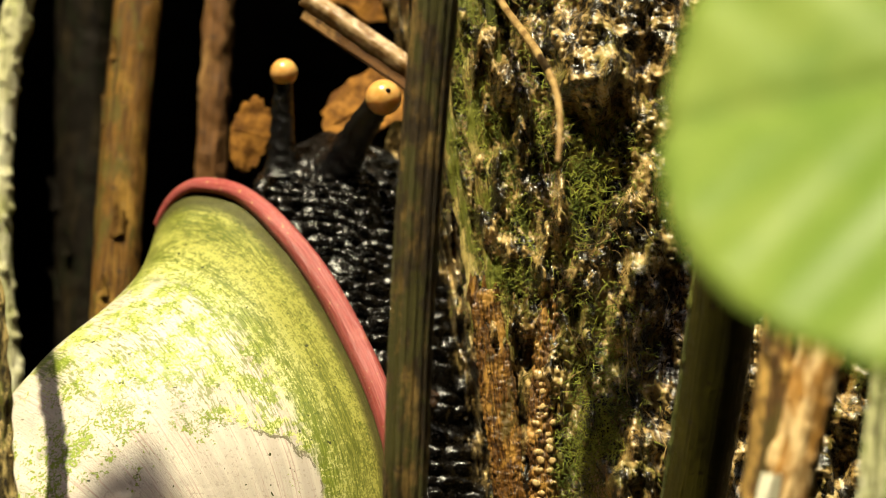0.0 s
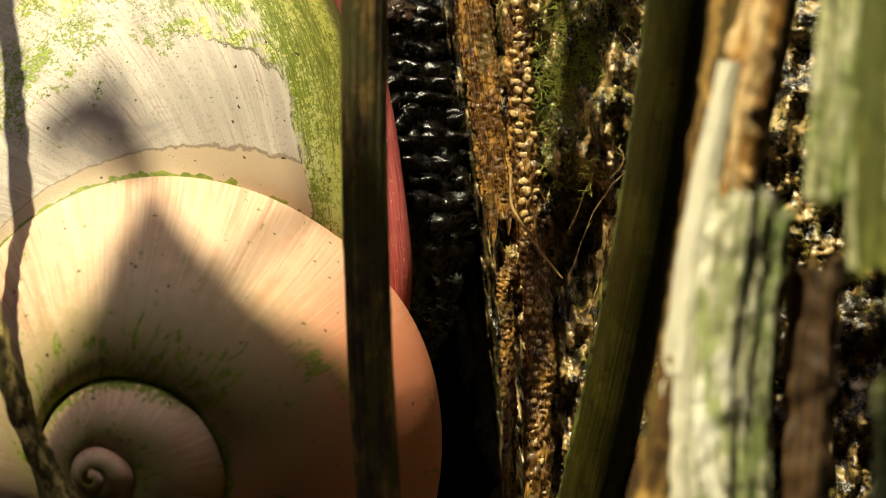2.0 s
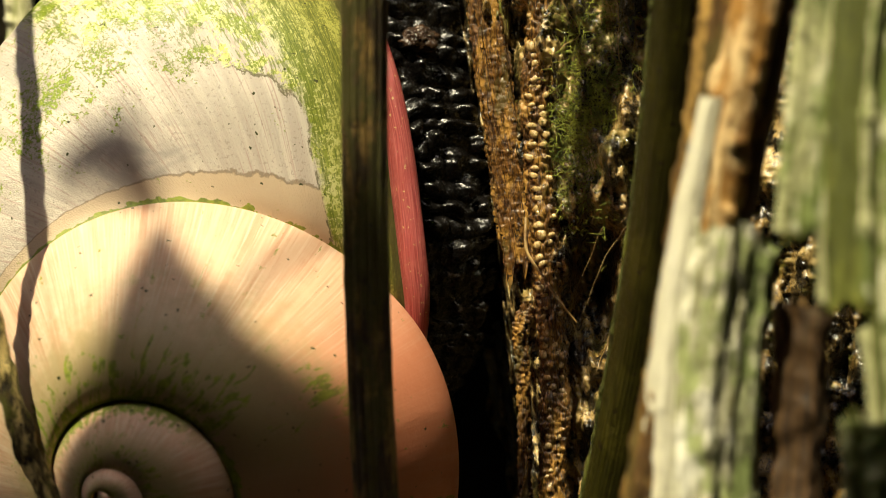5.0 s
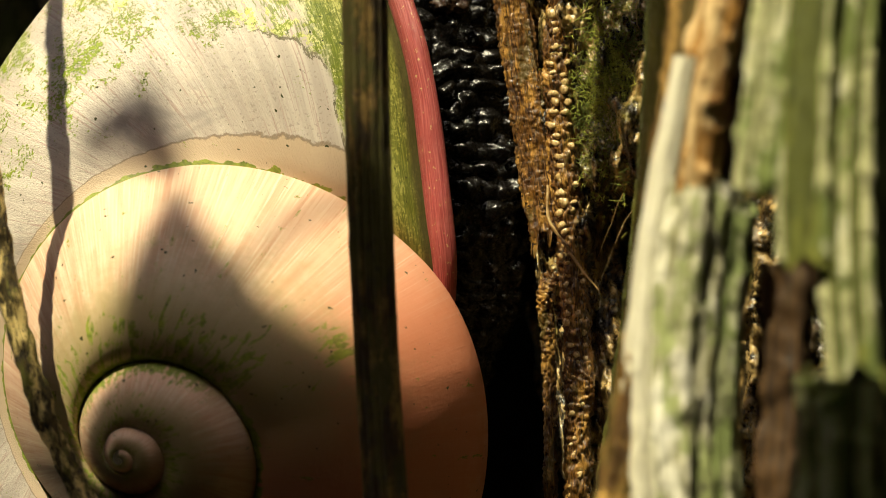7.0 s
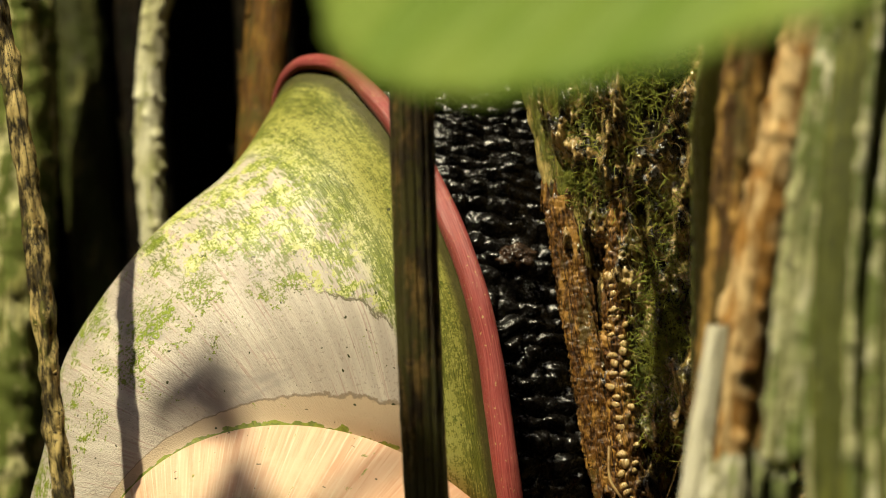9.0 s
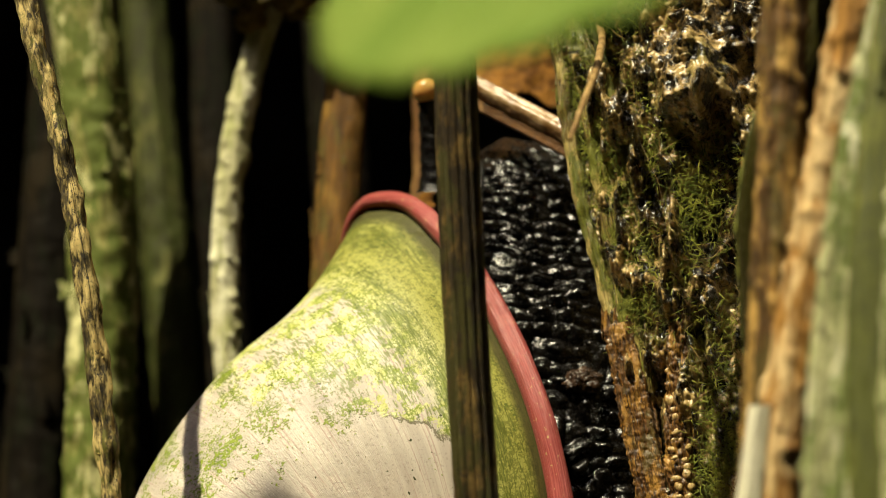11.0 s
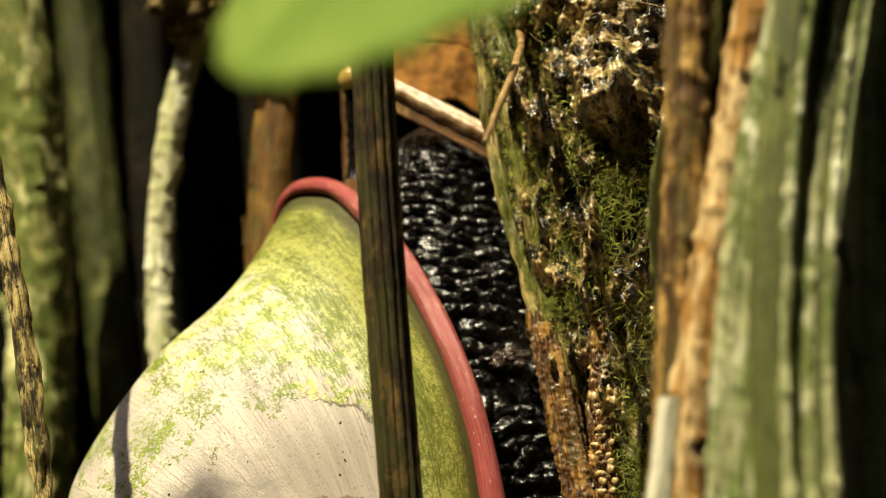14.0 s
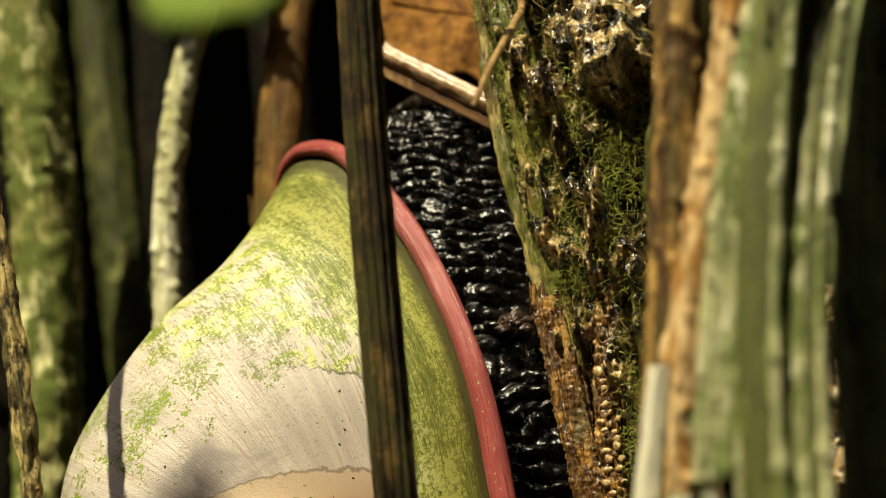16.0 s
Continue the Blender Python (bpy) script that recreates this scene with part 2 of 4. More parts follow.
    # Olive algae near the lip, with the shade there painted in.
    thin = n.mix(near_lip, thin, (0.33, 0.33, 0.075))
    tuft = n.mix(n.step(fine, 0.35, 0.65), (0.10, 0.155, 0.006), (0.25, 0.325, 0.018))
    tuft = n.mix(near_lip, tuft, (0.115, 0.13, 0.016))
    cloud = n.noise(n.scaled(n.uv, (9, 4, 1)), 1.0, 5, 0.7)
    comb = n.noise(n.scaled(n.uv, (46, 9, 1)), 1.0, 4, 0.6, 0.2)
    granules = n.math("ADD", n.math("ADD", grain, n.math("MULTIPLY", n.math("SUBTRACT", cloud, 0.5), 0.95)), n.math("ADD", n.math("MULTIPLY", n.math("SUBTRACT", comb, 0.5), 0.28), n.math("MULTIPLY", near_lip, 0.04)))
    film = n.mix(n.math("MULTIPLY", n.step(granules, 0.47, 0.56), n.step(near_lip, 0.2, 1.0, 0.92, 0.7)), thin, tuft)
    holes = n.math("MULTIPLY", n.step(n.math("ADD", n.noise(n.obj, 300, 5, 0.7), n.math("MULTIPLY", grain, 0.25)), 0.605, 0.65), n.step(near_lip, 0.5, 0.05))
    film = n.mix(holes, film, chalk)
    dash = n.noise(n.scaled(n.uv, (120, 34, 1)), 1.0, 3, 0.6, 0.4)
    film = n.mix(n.math("MULTIPLY", n.step(n.math("ADD", dash, n.math("MULTIPLY", n.math("SUBTRACT", cloud, 0.5), 0.75)), 0.51, 0.61), 0.75), film, n.mix(near_lip, (0.13, 0.175, 0.008), (0.075, 0.09, 0.008)))
    film = n.mix(n.math("MULTIPLY", n.step(n.noise(n.obj, 900, 4, 0.65), 0.60, 0.68), 0.8), film, (0.07, 0.10, 0.008))
    c = n.mix(n.math("MULTIPLY", closed, last), c, film)
    # The torn edge's thin shadow line is painted into the colour.
    c = n.mix(n.math("MULTIPLY", n.math("MULTIPLY", torn, last), 0.8), c, (0.10, 0.085, 0.04))
    loose = n.math("ADD", n.math("MULTIPLY", patch, 0.62), n.math("MULTIPLY", grain, 0.38))
    sparse = n.math("MULTIPLY", n.step(n.math("SUBTRACT", loose, n.step(v, 0.30, 0.62, 0.64, 0.530)), -0.022, 0.045), last)
    seam_w = n.step(n.noise(n.obj, 420, 4), 0.36, 0.64, 0.008, 0.040)
    seam = n.math("MULTIPLY", n.math("LESS_THAN", n.math("ADD", v, n.math("MULTIPLY", n.math("SUBTRACT", mid, 0.5), 0.03)), seam_w), n.step(u, -3.2, -2.4))
    streak = n.noise(n.scaled(n.uv, (15, 7, 1)), 1.0, 6, 0.75, 0.5)
    low = n.math("MULTIPLY", n.step(v, 0.60, 0.05, 0.0, 0.115), n.step(u, 0.5, -0.3))
    speck = n.math("MULTIPLY", n.math("GREATER_THAN", n.math("ADD", n.math("ADD", n.math("MULTIPLY", streak, 0.7), n.math("MULTIPLY", mid, 0.3)), low), 0.622), n.step(u, 2.8, 1.5))
    crown = n.math("MULTIPLY", n.math("MULTIPLY", n.step(u, -9.0, -8.0), n.step(u, -6.2, -6.8)), n.math("GREATER_THAN", n.math("ADD", v, n.math("MULTIPLY", n.math("SUBTRACT", streak, 0.5), 1.3)), 0.83))
    blot = n.math("MULTIPLY", n.math("GREATER_THAN", n.math("ADD", n.math("MULTIPLY", n.noise(n.obj, 70, 2), 0.62), n.math("MULTIPLY", streak, 0.42)), 0.625), n.math("MULTIPLY", n.step(u, 1.8, 0.8), n.math("MULTIPLY", n.step(v, 0.02, 0.25), n.step(v, 0.68, 0.5))))
    allg = n.math("MAXIMUM", n.math("MULTIPLY", blot, 0.8), n.math("MAXIMUM", n.math("MAXIMUM", n.math("MULTIPLY", sparse, n.math("SUBTRACT", 1.0, closed)), n.math("MULTIPLY", seam, 0.9)), n.math("MAXIMUM", n.math("MULTIPLY", speck, 0.85), n.math("MULTIPLY", crown, 0.9))))
    c = n.mix(allg, c, tuft)
    # Shade under the lip put into the colour as a dark olive band.
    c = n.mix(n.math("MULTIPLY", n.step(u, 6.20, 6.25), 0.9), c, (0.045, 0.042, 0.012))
    c = n.mix(n.math("GREATER_THAN", n.noise(n.obj, 1000, 2, 0.5), 0.735), c, (0.045, 0.05, 0.012))
    scales = n.cells(n.scaled(n.uv, (170, 60, 1)), 1.0, "F1", 0.7)
    h = n.math("ADD", n.math("MULTIPLY", growf, 0.13), n.math("ADD", n.math("MULTIPLY", fine, 0.35), n.math("MULTIPLY", n.math("MAXIMUM", allg, n.math("MULTIPLY", closed, 0.6)), 0.5)))
    h = n.math("ADD", h, n.math("MULTIPLY", n.math("MULTIPLY", scales, last), 0.25))
    n.bump(h, 0.45, 0.0004)
    return n.done(c, n.step(mid, 0.3, 0.7, 0.40, 0.62), 0.4, sss=0.03)


def leaf_material():
    n = Nodes("fresh green leaf")
    big = n.noise(n.obj, 60, 3)
    fine = n.noise(n.obj, 700, 4)
    c = n.mix(n.step(big, 0.35, 0.65), (0.19, 0.30, 0.048), (0.31, 0.41, 0.085))
    c = n.mix(n.step(fine, 0.5, 0.8, 0.0, 0.3), c, (0.33, 0.40, 0.08))
    n.done(c, 0.45, 0.4)
    tr = n.t.nodes.new("ShaderNodeBsdfTranslucent")
    n.put(tr.inputs[0], n.mix(0.4, c, (0.34, 0.48, 0.11)))
    mx = n.t.nodes.new("ShaderNodeMixShader")
    mx.inputs[0].default_value = 0.4
    out = n.t.nodes["Material Output"]
    n.t.links.new(n.b.outputs[0], mx.inputs[1])
    n.t.links.new(tr.outputs[0], mx.inputs[2])
    n.t.links.new(mx.outputs[0], out.inputs[0])
    return n.m


def simple_material(name, a, b, scale, rough, spec=0.5, sss=0.0, bump=0.0004):
    n = Nodes(name)
    x = n.noise(n.obj, scale, 5, 0.65)
    n.bump(n.noise(n.obj, scale * 4, 4), 0.5, bump)
    return n.done(n.mix(n.step(x, 0.35, 0.65), a, b), rough, spec, sss)


M_TRUNK, M_BODY, M_LIP, M_SHELL, M_LEAF = trunk_material(), body_material(), lip_material(), shell_material(), leaf_material()
M_EYE = simple_material("orange eye bulb", (0.62, 0.30, 0.07), (0.72, 0.42, 0.14), 400, 0.22, 0.6, 0.3, 0.0001)
M_FOLD = simple_material("brown wet skin", (0.010, 0.006, 0.004), (0.050, 0.026, 0.014), 700, 0.24, 0.5, 0, 0.0003)
M_STALK = simple_material("black wet tentacle skin", (0.003, 0.003, 0.0035), (0.008, 0.007, 0.007), 900, 0.26, 0.5, 0, 0.0003)
M_PUPIL = simple_material("black eye spot", (0.01, 0.01, 0.01), (0.015, 0.012, 0.01), 400, 0.2)
# Earth albedo near black: the shade of the hollow is put into it.
M_EARTHSHADE = simple_material("earth with painted shade", (0.0012, 0.001, 0.0008), (0.0035, 0.0028, 0.0018), 90, 0.95, 0.05, 0, 0.003)
# For the unseen dome that is added to block skylight.
M_SKYBLOCK = simple_material("dark sky blocker", (0.010, 0.016, 0.004), (0.035, 0.050, 0.012), 14, 0.7, 0.3, 0, 0.01)
M_STICK = simple_material("wet split wood", (0.18, 0.09, 0.03), (0.48, 0.33, 0.18), 300, 0.25, 0.7)
M_BARKLEAF = simple_material("rust brown dead leaf", (0.09, 0.034, 0.005), (0.30, 0.135, 0.022), 420, 0.75, 0.15)
M_FIBRE = stalk_material("orange fibrous bark", (0.17, 0.075, 0.012), (0.026, 0.010, 0.002), (0.44, 0.235, 0.05), (0.10, 0.065, 0.012), 0.16, 0.34, light_at=0.55, wet=0.9, coarse=620, fibre=(46, 16), relief=1.0)
M_BEAD = stalk_material("wet beaded bark", (0.34, 0.195, 0.050), (0.13, 0.065, 0.016), (0.60, 0.43, 0.18), (0.16, 0.10, 0.02), 0.10, 0.26, wet=1.0, pits=0.3, coarse=500, relief=0.35)
M_MOSSY = stalk_material("mossy bark", (0.26, 0.185, 0.042), (0.034, 0.022, 0.006), (0.56, 0.44, 0.15), (0.15, 0.16, 0.022), 0.26, 0.35, light_at=0.52, wet=0.9, coarse=420, fibre=(50, 8))
M_CLUMP = simple_material("ochre old moss", (0.08, 0.052, 0.014), (0.30, 0.21, 0.06), 420, 0.7, 0.3, 0, 0.001)
M_MOSS = simple_material("bright moss", (0.07, 0.095, 0.010), (0.32, 0.34, 0.05), 420, 0.7, 0.3)
M_TENDRIL = simple_material("dry straw tendril", (0.16, 0.085, 0.025), (0.42, 0.28, 0.11), 260, 0.45)

# ================= mesh helpers =================
def grid_mesh(name, v, loop_u=False, loop_v=False, uv=None, flip=False):
    """A mesh from an array of nu x nv points; loops close the grid."""
    nu, nv = v.shape[:2]
    i, j = np.meshgrid(np.arange(nu if loop_u else nu - 1), np.arange(nv if loop_v else nv - 1), indexing="ij")
    i2, j2 = (i + 1) % nu, (j + 1) % nv
    q = np.stack([i * nv + j, i2 * nv + j, i2 * nv + j2, i * nv + j2], -1).reshape(-1, 4)
    if flip:
        q = q[:, ::-1]
    me = bpy.data.meshes.new(name)
    me.from_pydata(v.reshape(-1, 3).tolist(), [], q.tolist())
    if uv is not None:
        ii, jj = i.reshape(-1), j.reshape(-1)
        cu = np.stack([ii, ii + 1, ii + 1, ii], -1) if not flip else np.stack([ii, ii + 1, ii + 1, ii], -1)[:, ::-1]
        cv = np.stack([jj, jj, jj + 1, jj + 1], -1) if not flip else np.stack([jj, jj, jj + 1, jj + 1], -1)[:, ::-1]
        co = uv[cu, cv].reshape(-1)
        me.uv_layers.new(name="uv").data.foreach_set("uv", co.astype(np.float32))
    me.polygons.foreach_set("use_smooth", np.ones(len(me.polygons), bool))
    me.update()
    return me


def part(name, me, material, parent=None, label=""):
    ob = new(name, me)
    me.materials.append(material)
    if parent is not None:
        ob.parent = parent
    if label:
        ob["label"] = label
    return ob


def frames_along(c):
    """Tangents and two side vectors along a curve of points."""
    t = np.gradient(c, axis=0)
    t /= np.linalg.norm(t, axis=1, keepdims=True)
    ref = np.array([0.0, -1.0, 0.0])
    a = np.cross(t, ref)
    bad = np.linalg.norm(a, axis=1) < 1e-6
    a[bad] = (1, 0, 0)
    a /= np.linalg.norm(a, axis=1, keepdims=True)
    b = np.cross(a, t)
    return t, a, b


def tube_points(c, r, sides, shape=None):
    """Rings round the curve c with radii r; shape(i, angle) scales each ring."""
    t, a, b = frames_along(c)
    an = np.linspace(0, 2 * np.pi, sides, endpoint=False)
    rr = np.asarray(r)[:, None] * (np.ones((len(c), sides)) if shape is None else shape)
    return c[:, None] + rr[..., None] * (np.cos(an)[None, :, None] * a[:, None] + np.sin(an)[None, :, None] * b[:, None])


def tube_uv(n, sides, length):
    an = np.linspace(0, 1, sides + 1)
    l = np.linspace(0, length, n)
    return np.stack(np.broadcast_arrays(an[None, :], l[:, None]), -1)


def lumps(p, scale, seed=0.0):
    """Smooth noise at an array of points."""
    f = p.reshape(-1, 3)
    o = Vector((seed, seed * 1.7, seed * 0.3))
    return np.array([noise.noise(Vector(q) * scale + o) for q in f]).reshape(p.shape[:-1])


def smooth_keys(x, xs, ys):
    """Monotone-looking cubic through keys."""
    xs, ys = np.array(xs, float), np.array(ys, float)
    m = np.gradient(ys, xs, axis=0)
    k = np.clip(np.searchsorted(xs, x, side="right") - 1, 0, len(xs) - 2)
    h = (xs[k + 1] - xs[k])
    t = ((x - xs[k]) / h)
    sh = (slice(None),) + (None,) * (ys.ndim - 1)
    t, h = t[sh], h[sh]
    return (2 * t ** 3 - 3 * t ** 2 + 1) * ys[k] + (t ** 3 - 2 * t ** 2 + t) * h * m[k] + (-2 * t ** 3 + 3 * t ** 2) * ys[k + 1] + (t ** 3 - t ** 2) * h * m[k + 1]


def stalk_curve(xc, yc, z0, z1, n):
    keys = np.array([-0.2, -0.035, 0.105, 0.3])
    put = np.interp([z0, z1], keys, [-0.28, 0.0, 1.0, 1.33])
    z = np.interp(np.linspace(put[0], put[1], n), [-0.28, 0.0, 1.0, 1.33], keys)
    z[0], z[-1] = z0, z1
    u = (z - 0.03) / 0.05
    x = xc[0] + xc[1] * u + xc[2] * u ** 2 + (xc[3] * u ** 3 if len(xc) > 3 else 0)
    return np.stack([x, yc[0] + yc[1] * u, z], -1)


def stalk_mesh(c, width, seed, ridge=0.08, bumpy=0.06, sides=28, flat=1.0, taper=0.0, jagged=0.22, warts=0.0, grit=0.0):
    n = len(c)
    an = np.linspace(0, 2 * np.pi, sides, endpoint=False)
    rng = np.random.default_rng(seed)
    prof = sum(rng.normal() * np.cos(k * an + rng.uniform(0, 6.28)) / k ** 0.5 for k in range(3, 11))
    prof = prof / np.abs(prof).max() * ridge
    ring = tube_points(c, np.full(n, width / 2), sides)
    shape = 1 + prof[None] + bumpy * (lumps(ring * np.array([1, 1, 0.45]), 480, seed) + 0.8 * lumps(ring * np.array([1, 1, 0.3]), 1500, seed + 5))
    if warts:
        w = lumps(ring, 620, seed + 11)
        shape += warts * np.clip(w - 0.05, 0, 1) * 2.2
    if grit:
        shape += grit * (lumps(ring, 1700, seed + 3) + 0.6 * lumps(ring, 3600, seed + 4))
    shape = shape * (1 - taper * np.linspace(0, 1, n))[:, None]
    v = tube_points(c, np.full(n, width / 2), sides, shape)
    jag = np.clip(rng.normal(size=sides), -1.5, 1.5) * width * jagged
    jag = 0.5 * jag + 0.25 * np.roll(jag, 1) + 0.25 * np.roll(jag, -1)
    for k in range(min(8, n // 4)):
        v[k, :, 2] += jag * (1 - k / 8)
        v[n - 1 - k, :, 2] += np.roll(jag, 5) * (1 - k / 8)
    if flat != 1.0:
        v[..., 1] = c[:, None, 1] + (v[..., 1] - c[:, None, 1]) * flat
    length = np.linalg.norm(np.diff(c, axis=0), axis=1).sum()
    uv = tube_uv(n, sides, length / 0.02)
    uv[..., 1] = (np.r_[0, np.cumsum(np.linalg.norm(np.diff(c, axis=0), axis=1))] / 0.02)[:, None]
    return grid_mesh("stalk", v, False, True, uv)


def stalk(name, xc, yc, width, material, z=(-0.16, 0.26), n=360, label="", category="stem", group="", ribs=(), flakes=0, near=None, bend=None, rough_ribs=1.0, fuzz=0, **kw):
    """An upright stem: its stalk, raised ribs along it (angle, width, material) and loose flakes of bark."""
    c = stalk_curve(xc, yc, z[0], z[1], n)
    if near is not None:                # keeps the stem in front of a depth
        k = 0.004
        c[:, 1] = near - k * np.log1p(np.exp((near - c[:, 1]) / k))
    if bend is not None:                # leans over to the side above a height
        c[:, 0] += bend[1] * np.clip(c[:, 2] - bend[0], 0, 0.06) ** 2
    base = new(name)
    base.location = c[0]
    seed = kw.pop("seed", 1)
    rng = np.random.default_rng(seed + 100)
    home = Matrix.Translation(-base.location)
    me = stalk_mesh(c, width, seed, **kw)
    me.transform(home)
    part("stalk", me, material, base)
    t, a, b = frames_along(c)
    if fuzz:                            # short stiff hairs all along the stalk
        vs, fs = [], []
        for k in range(fuzz):
            i0 = int(rng.uniform(0.2, 0.85) * n)
            an = rng.uniform(0, 2 * math.pi)
            out = math.cos(an) * a[i0] + math.sin(an) * b[i0]
            p0 = c[i0] + out * width * 0.47
            p1 = p0 + (out + 0.6 * t[i0] * rng.normal()) * rng.uniform(0.00015, 0.0005)
            o = len(vs)
            vs += [p0 + 0.00004 * t[i0], p0 - 0.00004 * t[i0], p0 + 0.00004 * np.cross(out, t[i0]), p1]
            fs += [(o, o + 1, o + 3), (o + 1, o + 2, o + 3), (o + 2, o, o + 3)]
        me = bpy.data.meshes.new("fuzz")
        me.from_pydata([tuple(q) for q in vs], [], fs)
        me.transform(home)
        part("fuzz", me, material, base, "short stiff hairs")
    for ang, w, mat_ in ribs:
        an = radians(ang) + 0.08 * np.sin(c[:, 2] * 70 + seed)
        rc = c + (width / 2) * 0.93 * (np.cos(an)[:, None] * a + np.sin(an)[:, None] * b)
        me = stalk_mesh(rc, w, seed + int(ang), ridge=0.15, bumpy=0.35 * rough_ribs, sides=18, warts=0.55 * rough_ribs)
        me.transform(home)
        part("rib", me, mat_, base, "crusty pale rib")
    for k in range(flakes):
        i0 = int(np.interp(rng.uniform(-0.03, 0.09), c[:, 2], np.arange(n)))
        m = int(rng.integers(4, 12))
        seg = c[i0:i0 + m]
        if len(seg) < 4:
            continue
        an = rng.uniform(0.15, 0.95) * math.pi
        out = math.cos(an) * a[i0:i0 + m] + math.sin(an) * b[i0:i0 + m]
        lift = (width / 2) * (1.0 + 0.25 * np.linspace(0, 1, len(seg)) ** 2)
        fl = stalk_mesh(seg + out * lift[:, None], width * rng.uniform(0.10, 0.22), seed + k, ridge=0.3, bumpy=0.4, sides=10, taper=0.6)
        fl.transform(home)
        part("bark_flake", fl, material, base)
    return tagged(base, label, category, group)

# ================= ground and surroundings =================
def ground():
    x = np.linspace(-1, 1, 60)
    y = np.linspace(-1, 1, 60)
    X, Y = np.meshgrid(x * np.abs(x) * 3, y * np.abs(y) * 3, indexing="ij")
    p = np.stack([X, Y, np.full_like(X, -0.17)], -1)
    p[..., 2] += 0.012 * lumps(p, 12)
    tagged(part("ground", grid_mesh("ground", p), M_EARTHSHADE), "earth below the stems, shade put in its colour", "ground", kind="structure")


def bank():
    """The hollow bank closing the view behind the stems, its shade painted near-black."""
    x = np.linspace(-0.55, 0.45, 90)
    z = np.linspace(-0.2, 0.5, 60)
    X, Z = np.meshgrid(x, z, indexing="ij")
    p = np.stack([X, 0.22 + 0.0 * X - 0.6 * np.clip(np.abs(X + 0.05) - 0.25, 0, 1), Z], -1)
    p[..., 1] += 0.03 * lumps(p, 14) + 0.012 * lumps(p, 50)
    tagged(part("backdrop", grid_mesh("bank", p), M_EARTHSHADE), "earth bank behind the stems, shade painted near-black", "bank", kind="structure")


def sky_blocker():
    """An unseen dark dome added to block the sky, open only where the sunlight comes in."""
    el = np.linspace(-0.25, math.pi / 2 - 0.02, 130)
    az = np.linspace(0, 2 * math.pi, 300, endpoint=False)
    EL, AZ = np.meshgrid(el, az, indexing="ij")
    d = np.stack([np.cos(EL) * np.cos(AZ), np.cos(EL) * np.sin(AZ), np.sin(EL)], -1)
    p = d * (0.95 + 0.10 * lumps(d, 6) + 0.05 * lumps(d, 19, 3))[..., None]
    ang = np.arccos(np.clip(d @ np.array(SUN_DIR), -1, 1)) + 0.12 * lumps(d, 9, 5)
    # Opening is cut off above so that the far background gets no sun.
    over = p @ np.array((Vector((0, 0, 1)) - SUN_DIR * SUN_DIR.z).normalized()) + 0.02 * lumps(d, 22, 8)
    closed = (ang > 0.30) | (over > 0.122)
    nu, nv = d.shape[:2]
    faces = [(i * nv + j, i * nv + (j + 1) % nv, (i + 1) * nv + (j + 1) % nv, (i + 1) * nv + j) for i in range(nu - 1) for j in range(nv) if closed[i, j]]
    me = bpy.data.meshes.new("thicket")
    me.from_pydata(p.reshape(-1, 3).tolist(), [], faces)
    tagged(part("backdrop_blocker", me, M_SKYBLOCK), "unseen dark green dome added to block the sky", "thicket", kind="structure")


ground()
bank()
sky_blocker()

# ================= tree trunk =================
TRUNK_AT = np.array([0.02, 0.03, -0.16])


def trunk_edge(z):
    return -0.0176 - 0.172 * z


def trunk_face(x, z):
    """Depth of the bare trunk, without its relief."""
    d = x - trunk_edge(z)
    y = 0.0155 - 0.90 * np.clip(d, -0.01, 0.0135) - 0.10 * np.clip(d - 0.0135, 0, 1)
    return y + 0.035 * np.clip((0.002 - d) / 0.006, 0, 1) ** 2


